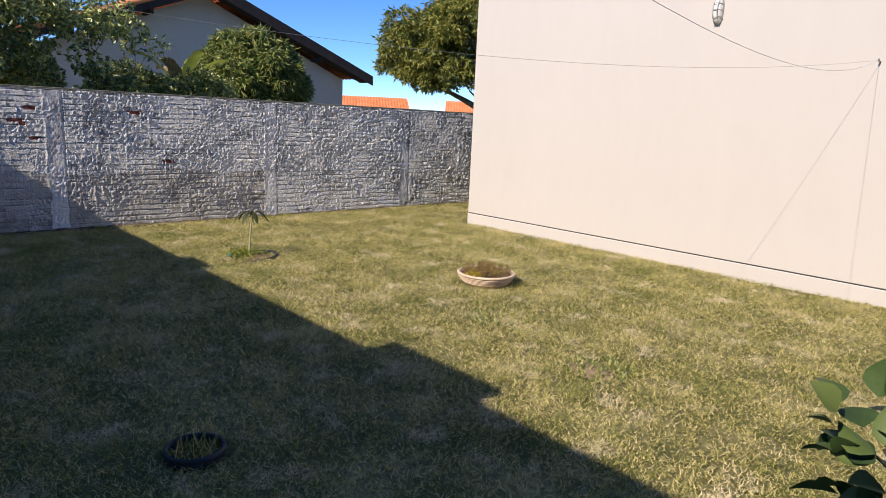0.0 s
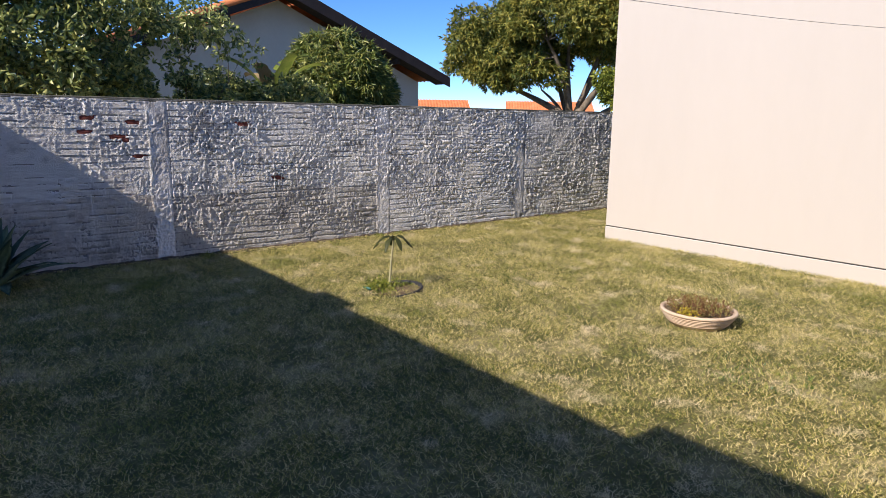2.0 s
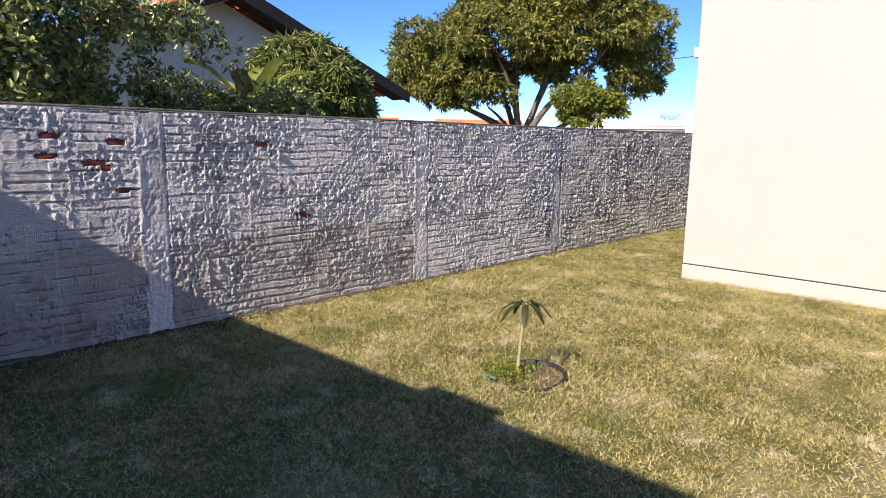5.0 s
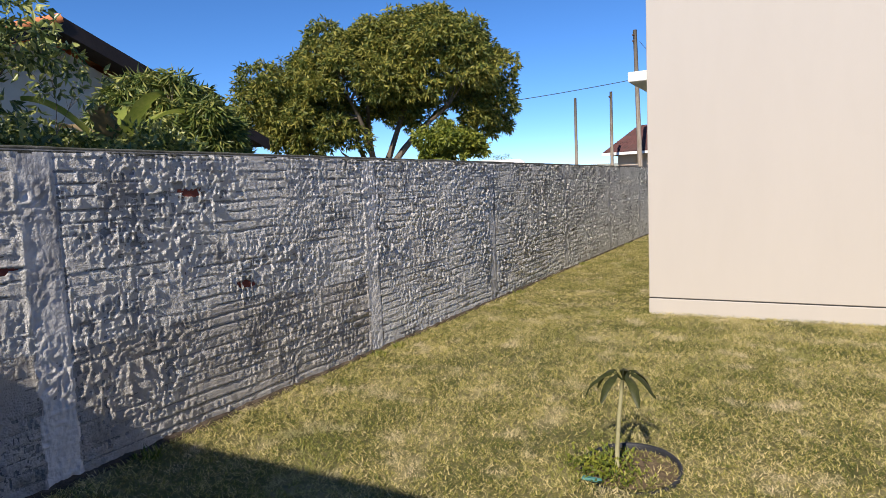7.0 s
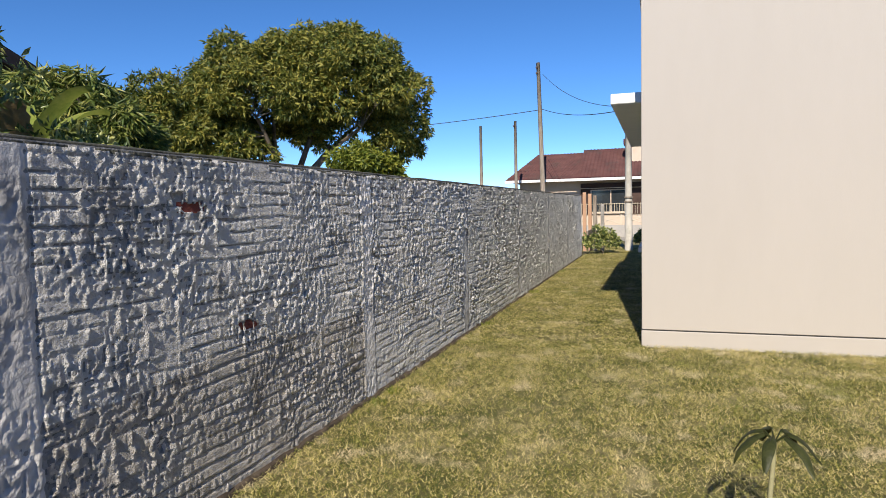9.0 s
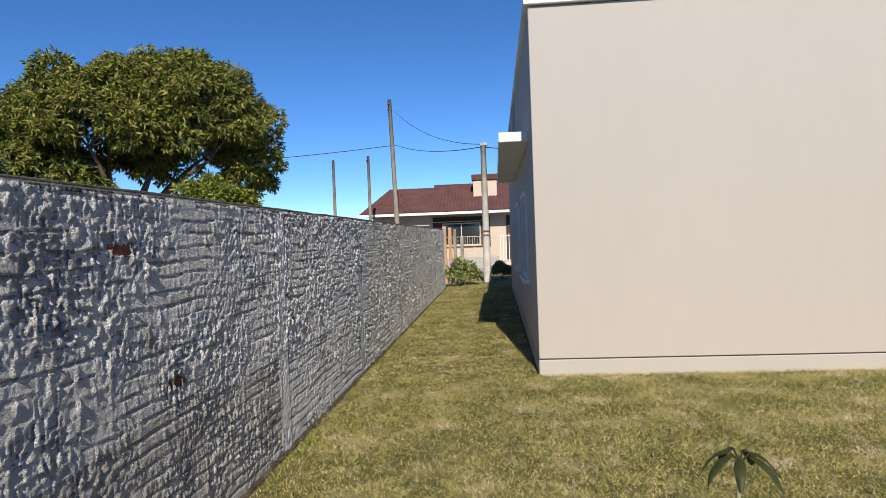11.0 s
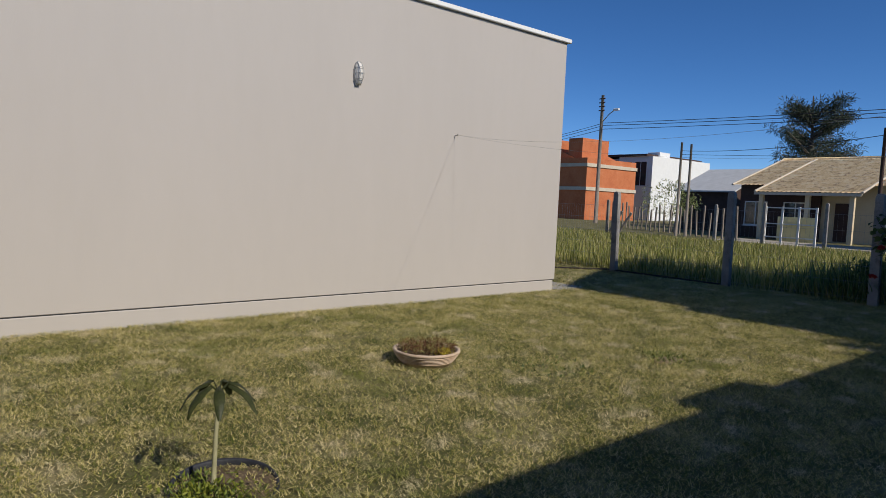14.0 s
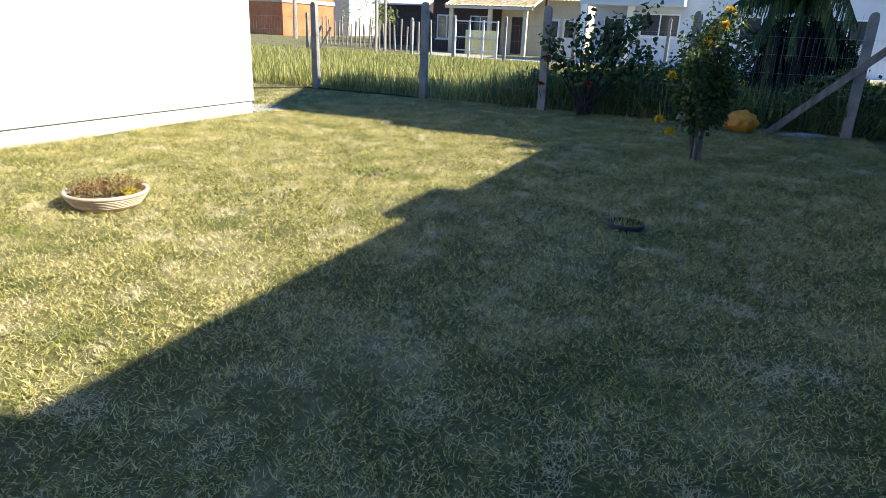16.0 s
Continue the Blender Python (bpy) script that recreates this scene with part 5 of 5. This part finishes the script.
DOMES = [(across(2.5, 0.3, 6.6), (3.4, 3.2, 2.75), 46, -0.5), (across(-0.7, 0, 6.05), (3.1, 3.0, 2.4), 40, -0.45), (across(-4.1, -0.2, 5.0), (1.5, 1.7, 1.5), 18, -0.9),
         (across(5.0, 0.2, 5.0), (0.8, 1.2, 1.5), 9, -0.9), (across(-2.5, -0.6, 4.1), (1.9, 1.6, 1.0), 12, -0.8), (across(0.6, 0.8, 5.0), (2.6, 1.6, 1.0), 12, -0.6)]
cl = dome_clumps(DOMES, 0.86, 9)
tree("tree", (-20.3, 25.6, 0), cl, 300, (0.25, 0.075), LEAF_BIG, 0.30, "large spreading tree with a dense olive green crown", 9, per=4, spread=0.8, droop=0.6, fork=0.22, inner=0.6)
cl = clump_cloud((0, 0, 2.95), (1.1, 1.15, 0.9), 11, 0.52, 19, -0.6)
tree("tree", (-15.4, 23.3, 0), cl, 240, (0.20, 0.075), LEAF_YOUNG, 0.08, "small bright yellow-green tree beside the large tree", 19, per=4, spread=0.8, droop=0.5)


def simple_house(name, x, y, z, w, d, h, roof_h, wall_mat, roof_mat, label, turn=0.0, over=0.4, axis="x", wins=()):
    """A gabled house: ridge along its own x."""
    t = thing(name, (x, y, z), label, "house", turn=turn)
    part("wall", prism([(0, -0.1), (d, -0.1), (d, h), (d / 2, h + roof_h * 0.9), (0, h)], 0, w), wall_mat, t)
    mesh_part("roof", tile_roof((-over, -over, h - 0.05), (w + over, -over, h - 0.05), (-over, d / 2, h + roof_h)), roof_mat, t)
    mesh_part("roof", tile_roof((w + over, d + over, h - 0.05), (-over, d + over, h - 0.05), (w + over, d / 2, h + roof_h)), roof_mat, t)
    part("fascia", box(-over, -over - 0.03, h - 0.20, w + over, -over + 0.0, h - 0.03), WHITE, t)
    for x0, x1, z0, z1 in wins:
        window_part(t, x0, x1, z0, z1, -0.001, -1)
    return t


simple_house("house", -38, 27, 0, 5.5, 6, 2.1, 1.2, PINKISH, TILE_ORANGE, "distant house with an orange tiled roof", turn=56)
simple_house("house", -36, 37, 0, 6, 6, 2.1, 1.3, PINKISH, TILE_ORANGE, "distant house with an orange tiled roof", turn=47)
simple_house("house", -30, 46, 0, 8, 8, 3.0, 0.6, WHITE, SHEET, "distant white house behind the large tree", turn=30)
simple_house("house", -24, 62, 0, 10, 8, 2.2, 0.9, BLUEWHITE, GREENGREY, "distant low house with a grey roof", turn=0)


def street_house():
    t = thing("house", (-14.2, 42.0, 0), "low pinkish house with a dark brown tiled roof", "house")
    part("wall", box(0.5, 0.4, -0.1, 16.0, 8.0, 3.0), PINKISH, t)
    # Flat dark panels on the wall stand in for the porch's shade.
    part("porch_recess", box(4.3, 0.33, 0.95, 7.9, 0.395, 2.85), DARKBROWN, t, "dark panel that stands in for porch shade")
    part("porch_recess", box(8.9, 0.33, 0.1, 12.5, 0.395, 2.85), DARKBROWN, t, "dark panel that stands in for porch shade")
    window_part(t, 4.9, 7.3, 1.05, 2.45, 0.325, -1, "y", PINKISH)
    for i in range(24):
        part("railing_bar", box(4.35 + i * 0.15, 0.22, 0.95, 4.37 + i * 0.15, 0.25, 1.62), BAND, t)
    part("railing_rail", box(4.3, 0.21, 1.56, 7.9, 0.26, 1.59), BAND, t, "white porch railing")
    part("awning_bar", box(4.3, 0.15, 2.52, 7.9, 0.22, 2.56), BAND, t, "pale bar across the porch")
    mesh_part("roof", tile_roof((-0.2, -0.6, 3.10), (5.0, -0.6, 3.10), (1.2, 3.4, 4.95)), TILE_BROWN, t)
    mesh_part("roof", tile_roof((4.2, -0.7, 3.12), (17, -0.7, 3.12), (4.2, 3.6, 5.15)), TILE_BROWN, t)
    mesh_part("roof", tile_roof((17, 8.6, 3.0), (1.3, 8.6, 3.0), (17, 3.6, 4.93)), TILE_BROWN, t)
    hip = raw_mesh("hip", [(-0.2, -0.6, 3.08), (1.25, 3.4, 4.93), (1.35, 8.6, 2.98), (-0.2, 8.6, 2.98)], [(0, 1, 2), (0, 2, 3)])
    mesh_part("hip_slope", hip, TILE_BROWN, t, "brown tiled hip end")
    part("fascia", box(-0.2, -0.74, 2.98, 17, -0.68, 3.14), WHITE, t, "white eave board")
    ch = part("chimney", box(6.9, 1.4, 3.6, 8.4, 2.4, 5.15), PINKISH, t, "cream chimney")
    part("cap", box(6.8, 1.3, 5.15, 8.5, 2.5, 5.55, 0.05), TILE_BROWN, ch, "brown tiled chimney cap")


street_house()


def picket_fence(x0, x1, y, h, label, material=None, step=0.14):
    t = thing("fence", (x0, y, 0), label, "fence")
    n = int((x1 - x0) / step)
    for i in range(n + 1):
        p = part("bar", box(-0.015, -0.015, 0.25, 0.015, 0.015, h), material or WHITE, t)
        p.location = (i * step, 0, 0)
    part("rail", box(-0.02, -0.02, h - 0.12, x1 - x0, 0.02, h - 0.08), material or WHITE, t)
    part("base", box(-0.05, -0.08, -0.05, x1 - x0, 0.08, 0.3), PINKISH, t)


picket_fence(-5.75, -1.5, 33.5, 1.65, "white barred street fence on a low wall")
picket_fence(-15, -10.6, 36.8, 1.5, "white barred street fence on a low wall")
for x, h, w, m in ((-7.70, 1.95, 0.05, ORANGEWOOD), (-7.52, 1.90, 0.06, ORANGEWOOD), (-7.36, 1.84, 0.07, WOODGREY), (-7.12, 1.55, 0.08, CONCRETE)):
    ob = part("fence_post", post_bm(h, w), m)
    ob.location = (x, 24.0, 0)
    tagged(ob, "weathered upright fence post at the end of the passage", "post", "street posts")
ob = part("timber_rail", box(0, 0, 0.62, 0.05, 2.3, 0.74), WOODGREY)
ob.location = (-7.42, 21.9, 0)
tagged(ob, "low grey timber rail beyond the wall", "rail")


def street_wall(x0, x1, y):
    """A low pale wall with a wire panel and diagonal braces before the street house."""
    t = thing("low_wall", (x0, y, 0), "low pale concrete wall with diagonal braces at the street", "wall")
    part("base", box(0, -0.07, -0.1, x1 - x0, 0.07, 0.55, 0.01), PAVE, t)
    n = 4
    for i in range(n + 1):
        u = (x1 - x0 - 0.1) * i / n
        part("post", box(u, -0.05, 0.552, u + 0.1, 0.05, 1.05, 0.01), BAND, t)
    for i in range(n):
        u0, u1 = (x1 - x0 - 0.1) * i / n + 0.1, (x1 - x0 - 0.1) * (i + 1) / n
        part("brace", tube([(u0, 0, 0.95), (u1, 0, 0.60)], 0.022, 6), BAND, t)
        part("brace", tube([(u0, 0.07, 0.60), (u1, 0.07, 0.95)], 0.022, 6), BAND, t)


street_wall(-10.5, -5.85, 33.6)


def shrub(x, y, r, h, label, seed):
    cl = clump_cloud((0, 0, h * 0.5), (r, r, h * 0.5), 8, r * 0.5, seed, -0.6)
    tree("shrub", (x, y, 0), cl, 160, (0.09, 0.05), LEAF_DARK, 0.03, label, seed, per=3, spread=0.8, category="shrub")


shrub(-7.0, 22.6, 0.48, 0.85, "round dark shrub at the end of the wall", 31)
shrub(-5.75, 24.9, 0.28, 0.6, "dark shrub beside the street pole", 32)


def pole(x, y, h, r, label, material, arms=0, lean=(0, 0)):
    t = thing("utility_pole", (x, y, 0), label, "pole", "utility poles")
    part("shaft", tube([(0, 0, -0.1), (lean[0] * 0.5, lean[1] * 0.5, h * 0.5), (lean[0], lean[1], h)], [r, r * 0.85, r * 0.7], 8), material, t, smooth=True)
    for i in range(arms):
        part("insulator", tube([(lean[0] - 0.05, lean[1] - r - 0.12, h - 0.3 - 0.32 * i), (lean[0] - 0.05, lean[1] + r + 0.12, h - 0.3 - 0.32 * i)], 0.05, 6), DARKBROWN, t, "dark insulator")
    return t


street_pole = pole(-6.29, 24.05, 4.64, 0.13, "round concrete pole at the end of the passage", POLECEMENT)
for z in (1.72, 1.58):
    part("band", lathe([(0.120, z), (0.145, z), (0.145, z + 0.05), (0.120, z + 0.05)], 16), WOODGREY, street_pole, "dark metal band")
part("cap", box(-0.10, -0.10, 4.62, 0.13, 0.10, 4.72, 0.01), POLECEMENT, street_pole, "square pole head")
pole(-15.15, 38.5, 6.25, 0.11, "bare wooden pole by the street", WOODGREY)
pole(-13.1, 38.5, 6.4, 0.11, "bare wooden pole by the street", WOODGREY, 1)
pole(-11.5, 38.5, 9.55, 0.15, "tall wooden power pole by the street", WOODGREY, 2, (-0.25, 0))
cable("power_cable", (-11.5, 38.5, 6.95), (-40, 38.5, 7.0), 0.6, 0.02, "dark power cable along the street", "power cables")
cable("power_cable", (-11.5, 38.5, 6.95), (-6.29, 24.05, 4.60), 0.25, 0.015, "dark power cable along the street", "power cables")
cable("power_cable", (-11.5, 38.5, 8.9), (-6.25, 24.05, 4.68), 0.5, 0.012, "dark power cable along the street", "power cables")
cable("power_cable", (-6.29, 24.05, 4.58), (10, 38.5, 6.5), 0.5, 0.015, "dark power cable along the street", "power cables")

# ---- across the empty lot ----
def orange_block():
    t = thing("building", (46.5, 43.6, 0), "unfinished orange brick building with concrete bands", "building")
    part("wall", box(0, 0, -0.1, 8.5, 13, 6.3), BRICK_ORANGE, t)
    part("roof_block", prism([(2.0, 6.3), (13, 6.3), (13, 7.5), (4.0, 7.2)], 0.4, 8.5), BRICK_ORANGE, t)
    part("tower", box(0.6, 1.2, 6.3, 5, 3.0, 8.4), BRICK_ORANGE, t)
    part("tower", box(0.6, 4.4, 6.3, 5, 9.5, 8.3), BRICK_ORANGE, t)
    for z in (3.0, 5.4):
        part("band", box(-0.12, -0.12, z, 8.6, 13.1, z + 0.35), BAND, t, "pale concrete band")
    part("opening", box(-0.02, 10.5, 3.75, 0.3, 12.8, 5.6), DARKBROWN, t, "dark window opening")
    part("opening", box(-0.02, 5.0, 0.3, 0.3, 6.0, 2.3), DARKBROWN, t, "dark door opening")


orange_block()


def white_block():
    t = thing("building", (60, 44.8, 0), "modern white flat-roofed two-storey building", "building")
    part("wall", box(0, 0, -0.1, 13, 4.6, 7.5), WHITE, t)
    # The wing's shade is put into its bluish colour.
    part("wing", box(0.5, 4.6, -0.1, 12, 11.0, 7.3), BLUEWHITE, t, "wing coloured bluish to stand for its shaded side")
    part("roof_edge", box(-0.3, 0.6, 7.5, 12, 11.3, 7.75), DARKBROWN, t, "dark roof edge")
    for y0 in (0.7, 2.7):
        window_part(t, y0, y0 + 1.7, 4.0, 6.9, -0.001, -1, "x")
    for y0 in (5.2, 8.2):
        window_part(t, y0, y0 + 2.4, 4.0, 6.8, 0.499, -1, "x")
    part("roof_unit", box(2.0, 0.4, 7.5, 4.2, 2.0, 8.1, 0.02), WHITE, t, "small white roof unit")


white_block()


def chalet():
    t = thing("house", (30.0, 13.69, 0), "cream house with a straw-coloured tiled roof", "house")
    part("wall", box(2.2, -2.5, -0.1, 12, 2.6, 3.14), CREAM, t)
    part("wall", box(2.0, 2.602, -0.1, 12, 7.0, 3.08), DARKBROWN, t, "dark brown timber wall")
    mesh_part("roof", tile_roof((0.0, 5.26, 2.58), (0.0, 0.0, 2.58), (8.2, 5.26, 4.95), 0.24, 0.4, 0.028), TILE_STRAW, t)
    mesh_part("roof", tile_roof((1.5, 7.3, 3.01), (1.5, 5.28, 3.01), (8.2, 7.3, 4.95), 0.24, 0.4, 0.028), TILE_STRAW, t)
    mesh_part("roof", tile_roof((1.5, -0.02, 3.01), (1.5, -2.83, 3.01), (8.2, -0.02, 4.95), 0.24, 0.4, 0.028), TILE_STRAW, t)
    mesh_part("roof", tile_roof((13.0, -2.83, 3.7), (13.0, 7.3, 3.7), (8.2, -2.83, 4.95), 0.24, 0.4, 0.028), TILE_STRAW, t)
    part("ridge_cap", tube([(8.2, -2.88, 4.99), (8.2, 7.35, 4.99)], 0.09, 8), TILE_STRAW, t, "straw-coloured ridge tiles", smooth=True)
    for y0, x0, z0 in ((5.26, 0.0, 2.62), (0.0, 0.0, 2.62), (-2.83, 1.5, 3.05), (7.3, 1.5, 3.05)):
        part("barge_board", tube([(x0, y0, z0), (8.2, y0, 4.99)], 0.065, 6), BAND, t, "pale barge board")
    part("gable", prism([(2.2, 3.142), (12, 3.142), (12, 3.75), (8.2, 4.85), (2.21, 3.16)], -2.5, -2.3, "y"), CREAM, t, "cream gable end")
    part("fascia", box(-0.08, 0.0, 2.44, 0.0, 5.26, 2.58), BAND, t)
    for y0 in (0.4, 2.5, 4.9):
        part("porch_post", box(0.25, y0, -0.05, 0.47, y0 + 0.22, 2.62), CREAM, t, "cream porch post")
    for y0 in (3.2, 5.4):
        window_part(t, y0, y0 + 1.3, 0.7, 2.1, 1.999, -1, "x")
    for y0 in (-1.9, -1.0):
        door = part("door", box(2.13, y0, 0.05, 2.197, y0 + 0.72, 2.1, 0.01), WHITE, t, "white door leaf")
        part("door_panel", box(2.11, y0 + 0.12, 1.1, 2.129, y0 + 0.6, 1.95), GLASS, door, "dark glazed upper panel")
    part("porch_door", box(2.13, 1.0, 0.05, 2.197, 1.9, 2.1, 0.01), DARKBROWN, t, "dark porch door")


chalet()
t = thing("shed", (38, 24.0, 0), "low shed with a pale sheet roof", "shed")
part("wall", prism([(0.5, -0.1), (4.9, -0.1), (4.9, 4.4), (0.5, 2.85)], 0.2, 4.4, "y"), DARKBROWN, t)
part("roof", prism([(0, 2.78), (5.1, 4.62), (5.1, 4.72), (0, 2.88)], 0, 4.7, "y"), SHEET, t, "pale corrugated roof sheets")


def blue_house():
    t = thing("house", (27.0, -4.0, 0), "pale blue-white flat-roofed house", "house")
    part("wall", box(1.0, 0, -0.1, 4.0, 12.0, 3.3), BLUEWHITE, t)
    part("parapet", box(-0.3, 9.6, 2.70, 3.0, 14.35, 3.42, 0.02), BLUEWHITE, t, "white porch parapet")
    part("parapet", box(0.9, 0, 3.3, 4.1, 12.0, 3.95, 0.02), BLUEWHITE, t)
    part("column", box(0.45, 11.9, -0.1, 0.75, 12.2, 4.2, 0.01), WHITE, t, "white column")
    part("column", box(-0.2, 14.0, -0.1, 0.1, 14.3, 2.70), WHITE, t, "white column")
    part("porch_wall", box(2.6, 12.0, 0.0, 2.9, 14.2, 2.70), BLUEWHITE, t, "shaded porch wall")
    window_part(t, 12.6, 13.7, 0.2, 2.2, 2.599, -1, "x")
    for y0 in (2.0, 5.4, 9.8):
        window_part(t, y0, y0 + 1.8, 1.35, 2.4, 0.999, -1, "x")
    part("water_tank", box(2.2, 8.0, 3.95, 3.8, 10, 4.45, 0.03), SHEET, t, "grey roof tank")


blue_house()


def steel_gate(x, y0, y1, h):
    t = thing("gate", (x, y0, 0), "pale metal gate and yellow panel at the street", "gate")
    for y in (0, (y1 - y0) * 0.33, (y1 - y0) * 0.66, y1 - y0):
        p = part("post", box(-0.04, -0.04, -0.05, 0.04, 0.04, h), WHITE, t)
        p.location = (0, y, 0)
    for z in (0.35, 0.95, h - 0.08):
        part("rail", box(-0.03, 0.04, z, 0.03, y1 - y0 - 0.04, z + 0.05), WHITE, t)
    part("panel", box(0.25, 0.1, 0.2, 0.30, (y1 - y0) * 0.8, h - 0.45), YELLOWPANEL, t, "yellow painted panel")


steel_gate(24.0, 13.45, 15.6, 1.75)
for y, h in ((12.8, 1.95), (15.35, 1.9), (17.6, 1.75), (9.6, 1.8), (5.7, 2.1)):
    ob = part("fence_post", post_bm(h, 0.07), CONCRETE)
    ob.location = (23.3, y, 0)
    tagged(ob, "concrete fence post along the far side of the lot", "post", "lot posts")
rnd = random.Random(77)
for i in range(26):
    ob = part("fence_picket", box(-0.05, -0.04, -0.05, 0.05, 0.04, rnd.uniform(1.3, 1.8), 0.01), WOODGREY)
    ob.matrix_basis = pose(25.5 + i * 0.35, 17.6 + i * 0.55, 0, rnd.uniform(-4, 4), rnd.uniform(-4, 4), 0)
    tagged(ob, "weathered wooden picket at the edge of the lot", "picket", "lot pickets")
for x, y, h in ((22.0, 22.8, 1.8), (24.5, 24.6, 1.8), (17.5, 19.2, 1.7)):
    ob = part("fence_post", post_bm(h, 0.07), WOODGREY)
    ob.location = (x, y, 0)
    tagged(ob, "leaning wooden post in the tall grass", "post", "lot posts")
    ob = part("post_brace", tube([(0, 0.9, 0), (0, 0.1, 1.2)], 0.05, 6), WOODGREY)
    ob.location = (x, y - 1.0, 0)
    tagged(ob, "diagonal wooden brace against a post", "brace", "lot posts")

lamp_pole = pole(38, 35.7, 10.6, 0.17, "tall wooden power pole with a street lamp", WOODGREY, 4)
part("lamp_arm", tube([(0, -0.1, 8.4), (-0.4, -1.0, 8.9), (-0.6, -1.7, 9.2)], 0.035, 6), METAL, lamp_pole)
part("lamp_head", box(-0.72, -2.1, 9.12, -0.48, -1.6, 9.28, 0.03), WHITE, lamp_pole, "white street lamp head")
pole(26, 21.2, 5.05, 0.085, "thin dark wooden pole", WOODGREY)
pole(26.2, 20.75, 4.95, 0.085, "thin dark wooden pole", WOODGREY)
pole(20, 10.0, 4.55, 0.08, "thin dark wooden pole in the lot", DARKBROWN)
for z, s in ((8.1, 0.9), (7.8, 0.8), (8.3, 0.9)):
    cable("power_cable", (38, 35.5, z), (38, -14, z - 0.4), s * 0.4, 0.022, "black power cable over the street", "power cables")
    cable("power_cable", (38, 35.5, z), (60, 90, z + 0.3), s, 0.022, "black power cable over the street", "power cables")
cable("power_cable", (26, 21.2, 4.6), (20, 10, 4.3), 0.2, 0.013, "thin black service cable", "power cables")
cable("power_cable", (20, 10, 4.3), (20, -6, 6.0), 0.3, 0.013, "thin black service cable", "power cables")
cable("power_cable", (26, 21.2, 4.4), (20, -8, 3.6), 0.25, 0.010, "thin black service cable", "power cables")


def pine():
    t = thing("pine_tree", (50, 23.8, 0), "tall feathery dark pine behind the houses", "tree")
    rnd = random.Random(6)
    bm = tube([(0, 0, -0.1), (0.1, 0.1, 6), (0, 0.3, 11)], [0.3, 0.2, 0.05], 8)
    ps, os = [], []
    for i in range(90):
        z = rnd.uniform(4.0, 9.4)
        a = rnd.uniform(0, 2 * math.pi)
        ln = (1 - abs(z - 6.0) / 6.5) * rnd.uniform(1.6, 5.0)
        e = Vector((math.cos(a) * ln, math.sin(a) * ln, z + rnd.uniform(0.5, 1.7)))
        tube([(0, 0.1, z), e * 0.5 + Vector((0, 0, z * 0.5)), e], [0.07, 0.05, 0.02], 5, bm)
        for q in np.linspace(0.45, 1.0, 5):
            p, o = shell(np.array(Vector((0, 0.1, z)).lerp(e, float(q))), (0.42, 0.42, 0.30), 34, 0.1, -1)
            ps.append(p)
            os.append(o)
    part("trunk", bm, BARK, t)
    mesh_part("needles", leaf_mesh("needles", np.concatenate(ps), np.concatenate(os), 0.40, 0.045, 0.0), LEAF_PINE, t)


pine()
shrub(31, 24.5, 1.6, 3.0, "dark tree beside the shed", 41)
shrub(-34, 70, 1.6, 6.0, "distant dark treetop beyond the houses", 42)

# the bricks that the walker passes nearest, one by one
for y, z, j in near:
    if is_red(y, z):
        continue
    k = random.randrange(8)
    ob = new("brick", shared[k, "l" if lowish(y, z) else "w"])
    ob.parent = wall
    ob.location = (brick_x(y, z) - 0.002 + random.uniform(-0.004, 0.002), y, z)
for k, (y, z) in enumerate(RED):
    ob = new("brick", shared[k % 8, "r"])
    ob.parent = wall
    ob.location = (WX - 0.013, y, z)
